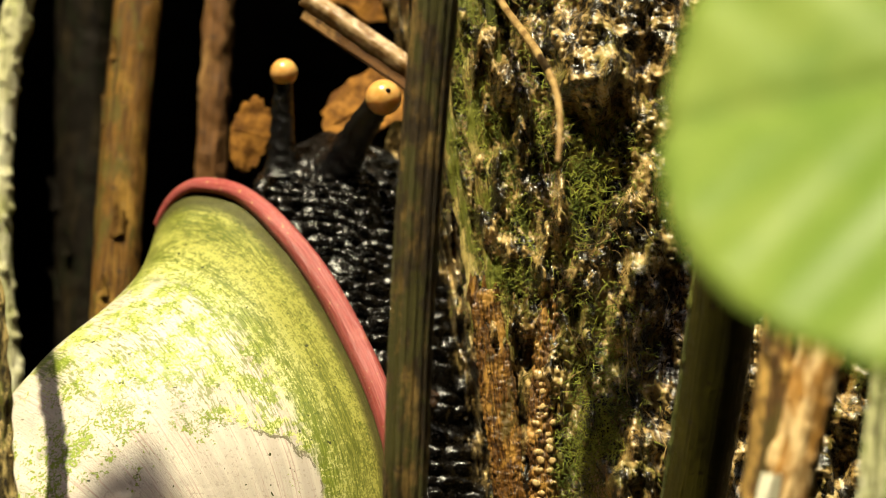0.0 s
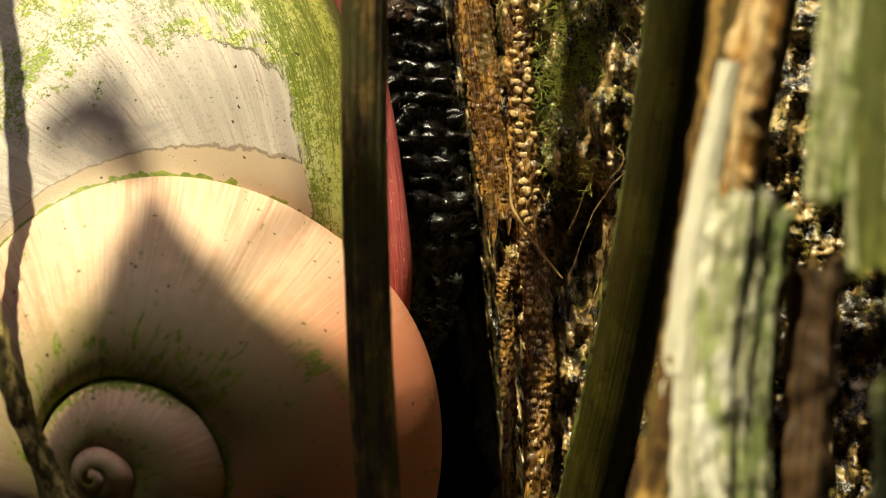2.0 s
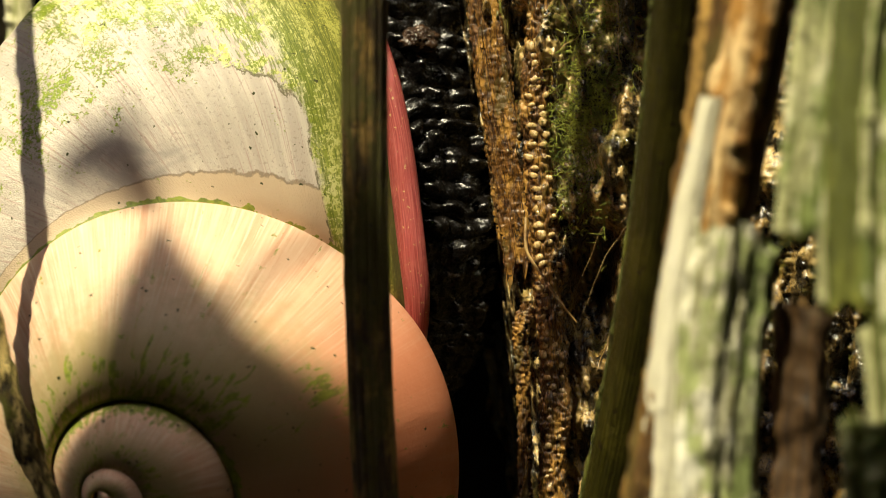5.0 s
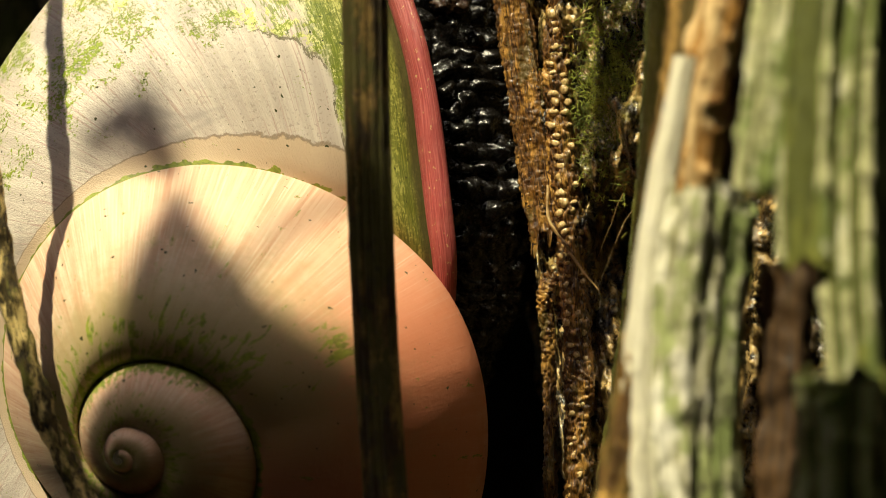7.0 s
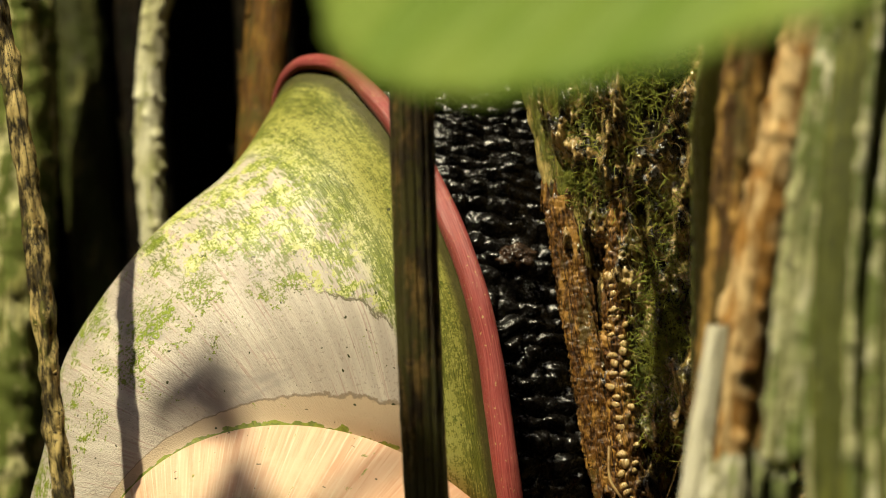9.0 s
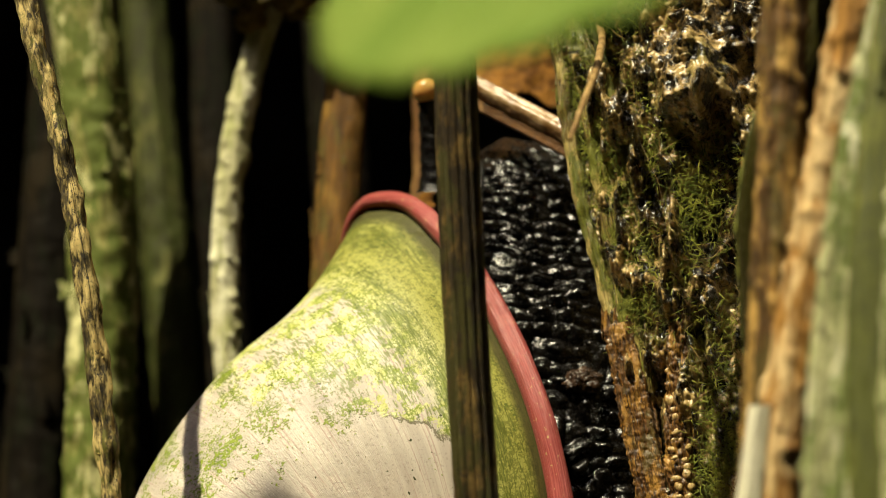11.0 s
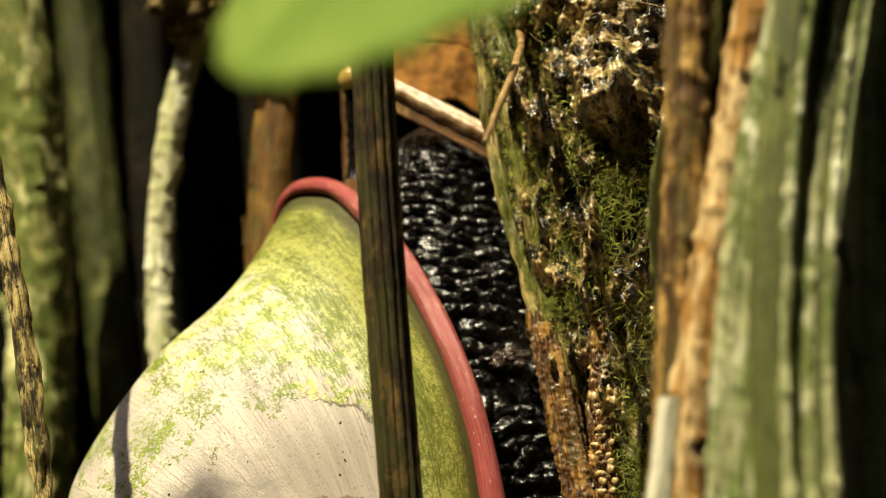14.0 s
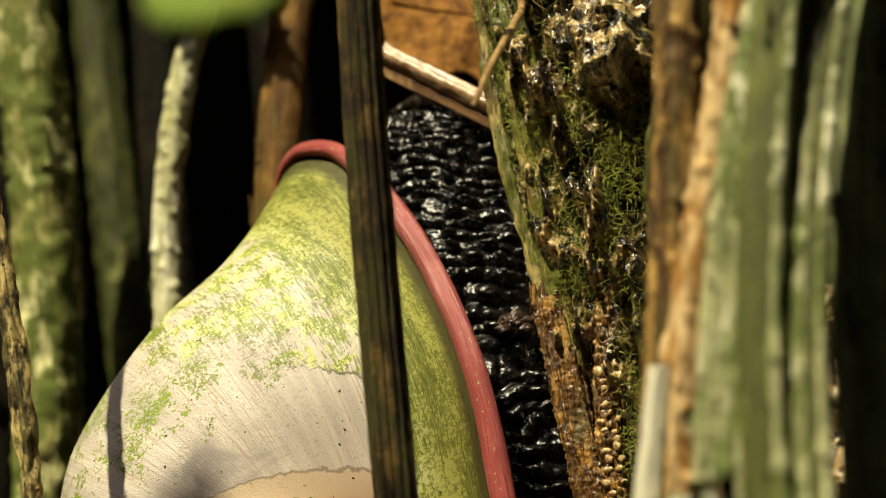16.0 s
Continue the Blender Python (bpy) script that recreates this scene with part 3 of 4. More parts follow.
def trunk():
    base = new("tree_trunk")
    base.location = TRUNK_AT
    nx = 330
    z = np.concatenate([np.linspace(-0.17, -0.045, 60, endpoint=False), np.linspace(-0.045, 0.115, 720, endpoint=False), np.linspace(0.115, 0.24, 60)])
    S, Z = np.meshgrid(np.linspace(0, 1, nx), z, indexing="ij")
    left = trunk_edge(Z) + 0.0010 * np.sin(Z * 160) + 0.0006 * np.sin(Z * 610)
    X = left - 0.005 + 0.030 * S + 0.075 * S ** 4
    p = np.stack([X, trunk_face(X, Z), Z], -1)
    q = p * np.array([1, 1, 0.45])
    n1, n2, n3, n4 = lumps(q, 150), lumps(q, 430, 3), lumps(q, 900, 7), lumps(p, 1900, 9)
    rel = 0.0036 * n1 + 0.0040 * n2 + 0.0017 * n3 + 0.0006 * n4
    knob = np.exp(-(((X + 0.0135) / 0.0050) ** 2 + ((Z - 0.0735) / 0.0062) ** 2))
    hole = np.exp(-(((X + 0.0085) / 0.0026) ** 4 + ((Z - 0.0055) / 0.0075) ** 4)) + 0.8 * np.exp(-(((X + 0.0115) / 0.0022) ** 4 + ((Z - 0.055) / 0.005) ** 4))
    p[..., 1] += rel - 0.0042 * knob + 0.010 * hole
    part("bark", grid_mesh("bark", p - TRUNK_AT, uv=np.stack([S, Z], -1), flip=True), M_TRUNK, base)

    def strip(pts, width, material, seed, label="", **kw):
        pts = np.array(pts)
        t = np.linspace(0, len(pts) - 1, 380)
        c = smooth_keys(t, np.arange(len(pts)), pts)
        me = stalk_mesh(c, width, seed, sides=68, **kw)
        me.transform(Matrix.Translation(-Vector(TRUNK_AT)))
        return part("bark_strip", me, material, base, label)

    E = trunk_edge
    strip([(E(z_) + 0.0018, 0.0120, z_) for z_ in (0.0075, 0.012, 0.02, 0.028, 0.037, 0.046)], 0.0044, M_FIBRE, 31, "fibrous orange-brown strip of bark", flat=0.6, ridge=0.14, bumpy=0.14, jagged=0.5, grit=0.10)
    strip([(-0.0125, 0.0085, -0.06), (-0.0126, 0.0085, -0.023), (-0.0128, 0.0085, -0.008), (-0.0141, 0.0085, 0.0087), (-0.0160, 0.0085, 0.027), (-0.0150, 0.0080, 0.0457)], 0.0033, M_FIBRE, 32, "wet beaded ridge of bark", bumpy=0.22, grit=0.24)
    strip([(-0.0155, 0.0105, -0.05), (-0.0160, 0.0105, -0.03), (-0.0163, 0.0105, -0.012), (-0.0171, 0.0095, -0.001), (-0.0160, 0.0090, 0.003)], 0.0017, M_FIBRE, 33, "thin crumbling strip of bark", bumpy=0.4, grit=0.3)
    strip([(-0.0302, 0.0130, 0.115), (-0.0292, 0.0130, 0.092), (-0.0268, 0.0120, 0.080), (-0.0243, 0.0120, 0.062), (-0.0215, 0.0120, 0.045), (-0.0205, 0.0125, 0.036)], 0.0030, M_MOSSY, 34, "mossy fibrous strip of bark", flat=0.8, ridge=0.2, bumpy=0.28)
    strip([(-0.0320, 0.0150, 0.100), (-0.0300, 0.0145, 0.075), (-0.0282, 0.0145, 0.062), (-0.0255, 0.0150, 0.050), (-0.0240, 0.0150, 0.040)], 0.0018, M_MOSSY, 35, "narrow mossy strip of bark", ridge=0.2, bumpy=0.3)
    strip([(-0.0262, 0.0070, 0.110), (-0.0245, 0.0085, 0.082), (-0.0215, 0.0092, 0.066), (-0.0195, 0.0095, 0.056), (-0.0186, 0.0105, 0.048)], 0.0014, M_OLIVELIT, 36, "thin green creeper stem", ridge=0.05, bumpy=0.05)
    # wet beads along the ridge: pairs of rounded knobs, one above the other
    rng = np.random.default_rng(11)
    kinds = []
    for k in range(4):
        th = np.linspace(0.2, math.pi - 0.2, 7)
        ph = np.linspace(0, 2 * math.pi, 12, endpoint=False)
        u = np.stack([np.sin(th)[:, None] * np.cos(ph)[None], np.sin(th)[:, None] * np.sin(ph)[None], np.cos(th)[:, None] + 0 * ph[None]], -1)
        u = u * (1 + 0.40 * lumps(u, 1.4, k * 9.0))[..., None] * 0.0007
        me = grid_mesh("bark_bead", u, False, True, tube_uv(7, 12, 0.6) + k * 0.37, flip=True)
        me.materials.append(M_BEAD)
        kinds.append(me)
    zz = -0.046
    while zz < 0.0445:
        xx = np.interp(zz, [-0.06, -0.008, 0.0087, 0.027, 0.0457], [-0.0125, -0.0128, -0.0141, -0.0160, -0.0150])
        big = 1.0 if 0.004 < zz < 0.036 else 0.72
        for off, wide in ((-0.00055, 0.00070), (0.00070, 0.00055)):
            if rng.random() < (0.15 if off > 0 else 0.05):
                continue
            ob = new("bark_bead", kinds[int(rng.integers(4))])
            ob.parent = base
            s_ = wide * big * rng.uniform(0.8, 1.15)
            ob.location = Vector((xx + off + rng.normal() * 0.0003, 0.0071 + rng.uniform(0, 0.0003), zz + rng.normal() * 0.0002)) - Vector(TRUNK_AT)
            ob.rotation_euler = (0.0, rng.uniform(-0.9, 0.5), 0.0)
            s_ /= 0.0007
            ob.scale = (s_, s_ * 0.8, s_ * rng.uniform(0.6, 0.95))
        zz += rng.uniform(0.00105, 0.00135)
    return tagged(base, "wet brown mossy tree trunk with fibrous ridged bark", "tree trunk")


TRUNK = trunk()


def ribbons(name, curves, radius, material, label, category, sides=5):
    """Many thin curved threads joined in one mesh of stuff."""
    vs, fs, o = [], [], 0
    for c, r in zip(curves, radius):
        n = len(c)
        v = tube_points(c, r * (1.05 - np.linspace(0, 1, n) ** 2), sides)
        vs.append(v.reshape(-1, 3))
        i, j = np.meshgrid(np.arange(n - 1), np.arange(sides), indexing="ij")
        j2 = (j + 1) % sides
        fs.append((np.stack([i * sides + j, (i + 1) * sides + j, (i + 1) * sides + j2, i * sides + j2], -1).reshape(-1, 4) + o))
        o += n * sides
    me = bpy.data.meshes.new(name)
    me.from_pydata(np.concatenate(vs).tolist(), [], np.concatenate(fs).tolist())
    me.polygons.foreach_set("use_smooth", np.ones(len(me.polygons), bool))
    return tagged(part(name, me, material), label, category, kind="stuff")


def moss():
    rng = np.random.default_rng(4)
    cs, rs = [], []
    spots = [(-0.0262, 0.066, 0.003, 60), (-0.0285, 0.084, 0.003, 60), (-0.0230, 0.046, 0.002, 40), (-0.0200, 0.075, 0.004, 60), (-0.0150, 0.050, 0.003, 50), (-0.0093, 0.026, 0.0020, 70), (-0.0110, 0.0234, 0.0022, 90), (-0.0205, 0.048, 0.0020, 70), (-0.0099, 0.029, 0.0026, 90), (-0.0124, 0.0566, 0.0024, 80),
             (-0.0100, 0.016, 0.0025, 60), (-0.0240, 0.060, 0.0025, 90), (-0.0255, 0.070, 0.0025, 80), (-0.0220, 0.053, 0.002, 60), (-0.0085, 0.040, 0.003, 60),
             (-0.0120, 0.063, 0.003, 50), (-0.0175, 0.066, 0.002, 50), (-0.0090, 0.0330, 0.003, 60), (-0.0280, 0.078, 0.002, 60), (-0.0060, 0.060, 0.004, 60), (-0.0070, 0.022, 0.003, 50)]
    for x, z, spread, n in spots:
        for k in range(6 * n):
            px, pz = x + rng.normal() * spread * 0.9, z + rng.normal() * spread * 1.2
            py = float(trunk_face(np.array(px), np.array(pz))) - rng.uniform(0.0, 0.0020)
            L = rng.uniform(0.00025, 0.0008)
            a, b = rng.uniform(0, 2 * math.pi), rng.uniform(-0.4, 1.2)
            t = np.linspace(0, 1, 5)[:, None]
            out = np.array([math.cos(a) * 0.7, -0.8, math.sin(a) * 0.7 + 0.25])
            bend = np.array([rng.normal() * 1.4, rng.normal() * 0.5, rng.normal() * 1.4 - 0.3])
            cs.append(np.array([px, py, pz]) + L * (out * t + 0.85 * bend * t ** 2))
            rs.append(rng.uniform(0.00003, 0.00008))
    ribbons("moss", cs, rs, M_MOSS, "bright green moss tufts on the bark", "moss", 4)
    cs, rs = [], []
    for k in range(80):
        pz = rng.uniform(-0.03, 0.095)
        px = float(trunk_edge(pz)) + rng.uniform(0.008, 0.022)
        p = np.array([px, float(trunk_face(np.array(px), np.array(pz))) - 0.0014, pz])
        d = np.array([rng.normal(), 0.2 * rng.normal(), rng.normal() * 1.3 - 0.4])
        d = d / np.linalg.norm(d) * rng.uniform(0.0003, 0.0006)
        path = [p]
        for q in range(rng.integers(7, 16)):
            d = d + rng.normal(size=3) * np.array([0.00014, 0.00007, 0.00014])
            path.append(path[-1] + d)
        cs.append(np.array(path))
        rs.append(rng.uniform(0.00003, 0.00008))
    ribbons("rootlets", cs, rs, M_TENDRIL, "fine dry rootlets and fibres on the bark", "roots", 4)


moss()


def thread(name, pts, radius, material, label, category):
    pts = np.array(pts)
    t = np.linspace(0, len(pts) - 1, 60)
    c = smooth_keys(t, np.arange(len(pts)), pts)
    v = tube_points(c, np.full(60, radius), 12)
    v = tube_points(c, radius * (1 - 0.5 * np.linspace(0, 1, 60) ** 3), 12, 1 + 0.3 * lumps(v, 900))
    return tagged(part(name, grid_mesh(name, v, False, True, tube_uv(60, 12, 1)), material), label, category)


thread("tendril", [(-0.0262, 0.0130, 0.0900), (-0.0235, 0.0048, 0.0815), (-0.0210, -0.0128, 0.0727), (-0.0196, -0.0251, 0.0665), (-0.0193, -0.0343, 0.0607), (-0.0199, -0.0409, 0.0543)], 0.00050, M_TENDRIL, "dry straw-coloured tendril hanging forward from the bark", "tendril")
thread("tendril", [(-0.0168, 0.0070, 0.0135), (-0.0166, 0.0060, 0.0095), (-0.0147, 0.0055, 0.0066), (-0.0125, 0.0050, 0.0035), (-0.0104, 0.0050, 0.0010)], 0.00018, M_TENDRIL, "thin pale curled fibre on the ridge", "tendril")


def stick():
    base = new("stick")
    base.location = (-0.036, 0.021, 0.078)
    o = np.array(base.location)
    a, b = np.array([-0.0487, 0.0296, 0.0861]), np.array([-0.0262, 0.0255, 0.0713])
    t = np.linspace(0, 1, 120)[:, None]
    for off, w, mat_, lab, sd in ((0.0, 0.0029, M_STICK, "wet shining split face", 41), (-0.0023, 0.0021, M_BACKREDDISH, "brown bark edge", 42)):
        c = a + (b - a) * t + np.array([0, 0.0006 if off else 0, off])
        me = stalk_mesh(c, w, sd, ridge=0.16, bumpy=0.06, flat=0.7)
        me.transform(Matrix.Translation(-base.location))
        part("split_face" if not off else "bark", me, mat_, base, lab)
    return tagged(base, "wet split stick lying across behind the snail", "stick")


stick()


def dead_leaf(at, turn, sx, sz, label, seed):
    n, m = 60, 50
    u, v = np.meshgrid(np.linspace(-1, 1, n), np.linspace(-1, 1, m), indexing="ij")
    edge = 1 - 0.25 * np.abs(lumps(np.stack([u, v, 0 * u], -1), 2.2, seed))
    p = np.stack([u * np.sqrt(1 - v * v / 2) * sx * edge, 0 * u, v * np.sqrt(1 - u * u / 2) * sz * edge], -1)
    p[..., 1] = 0.0016 * lumps(p, 110, seed) + 0.0003 * lumps(p, 500, seed) + 0.12 * np.abs(p[..., 0])
    back = p[:, ::-1].copy()
    back[..., 1] += 0.0003
    ob = new("dead_leaf")
    part("blade", grid_mesh("blade", np.concatenate([p, back], 1), False, True), M_BARKLEAF, ob)
    j = m // 2
    rib = p[4:-2, j] + np.array([0, -0.0001, 0])
    part("midrib", grid_mesh("midrib", tube_points(rib, np.linspace(0.02, 0.008, len(rib)) * sx, 8), False, True), M_BARKLEAF, ob, "raised midrib")
    ob.matrix_world = Matrix.Translation(at) @ Euler((radians(turn[0]), radians(turn[1]), radians(turn[2]))).to_matrix().to_4x4()
    return tagged(ob, label, "leaf")


dead_leaf((-0.0420, 0.0580, 0.1000), (-12, 20, 8), 0.016, 0.011, "rust-brown crumpled dead leaf above the snail", 1)
dead_leaf((-0.0370, 0.0450, 0.0755), (-25, -25, -5), 0.0105, 0.0062, "rust-brown torn dead leaf beside the stick", 2)
dead_leaf((-0.0560, 0.0450, 0.0690), (0, 10, 10), 0.0030, 0.0058, "ochre dead leaf behind the snail head", 3)


def moss_clump():
    """A ragged clump of old moss and leaf crumbs caught between two stems."""
    base = new("moss_clump")
    base.location = (-0.0872, 0.0600, 0.1105)
    rng = np.random.default_rng(12)
    th = np.linspace(0.02, math.pi - 0.02, 34)
    ph = np.linspace(0, 2 * math.pi, 60, endpoint=False)
    ball_ = np.stack([np.sin(th)[:, None] * np.cos(ph)[None], np.sin(th)[:, None] * np.sin(ph)[None], np.cos(th)[:, None] + 0 * ph[None]], -1)
    for k in range(11):
        r = rng.uniform(0.0016, 0.0040)
        v = ball_ * r * np.array([1.25, 0.9, 0.8])
        v = v * (1 + 0.55 * lumps(v, 260, k * 3.1) + 0.40 * lumps(v, 700, k * 1.7) + 0.3 * lumps(v, 1500, k))[..., None]
        v = v + np.array([rng.uniform(-0.0055, 0.0085), rng.uniform(-0.003, 0.003), rng.uniform(-0.0028, 0.0045)])
        part("moss_crumb", grid_mesh("moss_crumb", v, False, True, flip=True), M_CLUMP, base)
    return tagged(base, "ochre clump of old moss caught between stems", "moss")


moss_clump()

# ================= snail =================
VIEW = look((0.0022978, -0.2580228, 0.0017851), (0.0022978 - 0.11902745, -0.2580228 + 0.99278784, 0.0017851 + 0.01430987), 1.04)
FOCAL = 3890.0
APEX_DEPTH = 0.2462
UNIT = APEX_DEPTH / FOCAL
VM = np.array(VIEW)


def placed(a):
    """Shell space (right, up, towards the viewer, in units) to metres in the world."""
    a = np.asarray(a, float)
    depth = APEX_DEPTH - a[..., 2] * UNIT
    q = np.stack([(a[..., 0] - 576) * depth / FOCAL, (a[..., 1] - 376) * depth / FOCAL, -depth], -1)
    return q @ VM[:3, :3].T + VM[:3, 3]


GROWTH, TILT, AZ, PHASE, RHO, HH, END = 2.9408, 0.557, 3.8245, 3.3996, 164.542, 128.354, 6.7767
AXIS = np.array([math.sin(TILT) * math.cos(AZ), math.sin(TILT) * math.sin(AZ), math.cos(TILT)])
SIDE1 = np.array([math.cos(TILT) * math.cos(AZ), math.cos(TILT) * math.sin(AZ), -math.sin(TILT)])
SIDE2 = np.array([-math.sin(AZ), math.cos(AZ), 0])


def suture(d):
    """The seam of the spiral; d is the turn from the start of the last whorl."""
    th = np.asarray(d) + END - 2 * math.pi
    g = GROWTH ** (th / (2 * math.pi))
    an = PHASE - th
    p = (g * RHO * np.cos(an))[..., None] * SIDE1 + (g * RHO * np.sin(an))[..., None] * SIDE2 - (g * HH)[..., None] * AXIS
    k = np.clip((np.asarray(d) - 4.4) / 1.6, 0, 1)
    p[..., 2] -= 235 * k * k * (3 - 2 * k)          # the seam sinks back towards the mouth
    return p


# outer edge of the last whorl: turn, right, up, towards the viewer
RIM = [(0.0, 582, 317, -301), (0.35, 638, 195, -325), (0.7, 657, 50, -360), (1.1, 630, -115, -400), (1.6, 500, -290, -440),
       (2.2, 245, -375, -480), (2.9, -140, -270, -520), (3.64, -310, 60, -540), (4.2, -318, 300, -530), (4.6, -272, 480, -515),
       (5.0, -225, 664, -530), (5.4, -75, 864, -570), (5.75, 62, 970, -620), (6.0, 132, 1024, -680), (6.2, 170, 1066, -750), (6.283, 186, 1100, -800)]

# free edge of the turned-out lip: right, up, towards the viewer, breadth of the lip
LIP = [(550, 120, -540, 26), (582, 210, -440, 28), (596, 295, -360, 32), (597, 362, -330, 38), (589, 443, -322, 41), (577, 543, -332, 41), (563, 644, -345, 39), (541, 748, -365, 38),
       (503, 862, -410, 38), (477, 922, -445, 38), (440, 995, -485, 38), (394, 1068, -530, 37), (352, 1120, -585, 35), (312, 1160, -640, 32), (272, 1184, -695, 28),
       (230, 1191, -740, 25), (195, 1185, -775, 21), (168, 1163, -810, 15), (150, 1128, -850, 9), (143, 1098, -880, 5)]


def lip_edges(n, first=0):
    """Free edge and root of the lip, evenly along it."""
    keys = np.array(LIP[first:], float)
    run = np.r_[0, np.cumsum(np.linalg.norm(np.diff(keys[:, :3], axis=0), axis=1))]
    k = smooth_keys(np.linspace(0, run[-1], 400), run, keys)
    run = np.r_[0, np.cumsum(np.linalg.norm(np.diff(k[:, :3], axis=0), axis=1))]
    k = np.stack([np.interp(np.asarray(n) * run[-1], run, k[:, i]) for i in range(4)], -1)
    t = np.gradient(k[:, :2], axis=0)
    t /= np.linalg.norm(t, axis=1, keepdims=True)
    inward = np.stack([-t[:, 1], t[:, 0], np.full(len(t), -0.85)], -1)
    return k[:, :3], k[:, :3] + inward * k[:, 3:]


def shell_sections(nd, nw):
    d = np.concatenate([np.linspace(-20.0, -9.0, nd // 5, endpoint=False), np.linspace(-9.0, -3.0, nd // 3, endpoint=False), np.linspace(-3.0, 6.283, nd)])
    a = suture(d)
    keys = np.array(RIM)
    fine = np.linspace(-3.0, 6.283, 900)
    edge = np.where((fine <= 0)[:, None], suture(fine + 2 * math.pi), smooth_keys(np.clip(fine, 0, 6.283), keys[:, 0], keys[:, 1:]))
    soft = edge.copy()
    g = np.exp(-0.5 * (np.arange(-60, 61) / 12.0) ** 2)
    g /= g.sum()
    for k in range(3):
        soft[:, k] = np.convolve(np.pad(edge[:, k], 60, mode="edge"), g, "valid")
    near = np.exp(-0.5 * ((fine - 0.05) / 0.45) ** 4)[:, None]
    edge = edge * (1 - near) + soft * near
    b = np.where((d < -2.9)[:, None], suture(d + 2 * math.pi), np.stack([np.interp(d, fine, edge[:, k]) for k in range(3)], -1))
    chord = np.linalg.norm(b - a, axis=1)
    lean = np.clip((d - 4.9) / 1.383, 0, 1) ** 1.5
    n = np.stack([0.72 * lean, 0.48 * lean, 1 - 0.5 * lean], -1)
    n /= np.linalg.norm(n, axis=1, keepdims=True)
    nb = np.stack([0.15 * lean, 0.25 * lean, -1 + 0 * lean], -1)
    front = chord * (0.30 - 0.09 * lean)
    back = chord * (0.42 - 0.1 * lean)
    w = 0.5 - 0.5 * np.cos(np.linspace(0, math.pi, nw))
    round_off = np.interp(d, [-0.4, 0.4], [0.85, 0.5])
    bf = w[None] ** np.interp(d, [1.6, 3.2], [0.72, 1.15])[:, None] * (1 - w[None]) ** round_off[:, None]
    bf /= bf.max(1, keepdims=True)
    wb = w[::-1][1:-1]
    bb = 2 * np.sqrt(wb * (1 - wb))
    P = a[:, None] + (b - a)[:, None] * np.r_[w, wb][None, :, None]
    P = P + np.concatenate([n[:, None] * (front[:, None] * bf)[..., None], nb[:, None] * (back[:, None] * bb[None])[..., None]], 1)
    # the mouth is narrower at mid height and arched at the top
    wf = np.r_[w, wb]
    is_front = np.r_[np.ones(nw), np.zeros(len(wb))]
    pull = np.sin(math.pi * np.clip(wf, 0, 1)) ** 0.8
    P[..., 0] -= 30 * lean[:, None] * pull[None]
    P[..., 1] += 62 * (lean ** 1.6)[:, None] * (np.exp(-((wf - 0.86) / 0.17) ** 2) * (0.35 + 0.65 * is_front))[None]
    # the mouth draws over to the root of the lip
    root = lip_edges(w, 2)[1]
    shift = root - P[-1, :nw]
    shift = np.concatenate([shift, shift[:1] * (1 - wb[:, None]) + shift[-1:] * wb[:, None]])
    k = np.clip((d - 5.1) / 1.183, 0, 1)
    P = P + ((k * k * (3 - 2 * k)) ** 1.6)[:, None, None] * shift[None]
    wv = np.r_[w, 1 + (1 - wb)]
    uv = np.stack(np.broadcast_arrays(d[:, None], np.r_[wv, 2.0][None]), -1)
    return d, P, uv, nw


SNAIL_BASE = np.array([-0.040, 0.014, -0.03])


STALKS = []
WART = np.array([-0.0306, 0.0205, 0.0374])


def ball(name, r, seg=24, squash=1.0):
    th = np.linspace(0.001, math.pi - 0.001, seg)
    ph = np.linspace(0, 2 * math.pi, seg * 2, endpoint=False)
    v = np.stack([np.sin(th)[:, None] * np.cos(ph)[None], np.sin(th)[:, None] * np.sin(ph)[None], squash * np.cos(th)[:, None] + 0 * ph[None]], -1) * r
    return grid_mesh(name, v, False, True, flip=True)


def eye_stalk(base, at, tip, thick, bulb, gaze):
    """A tapered wet tentacle with a round orange eye at its end."""
    s = np.linspace(0, 1, 40)
    c = at + (tip - at) * s[:, None] + np.array([0, 0, 1]) * (0.0008 * np.sin(s * math.pi))[:, None]
    r = thick * (1.9 - 1.3 * s ** 0.45 + 0.25 * s)
    v = tube_points(c, r, 26)
    v = tube_points(c, r, 26, 1 + 0.20 * lumps(v, 1300) + 0.10 * lumps(v, 2600, 2))
    ob = part("eye_stalk", grid_mesh("eye_stalk", v - at, False, True), M_STALK, base, "black wet eye stalk")
    ob.location = at - SNAIL_BASE
    e = part("eye", ball("eye", bulb, 26), M_EYE, ob, "orange round eye bulb")
    e.location = tip - at
    p = part("pupil", ball("pupil", bulb * 0.16, 12), M_PUPIL, e, "tiny black eye spot")
    look_at = np.array(gaze)
    p.location = look_at / np.linalg.norm(look_at) * bulb * 0.93
    return ob


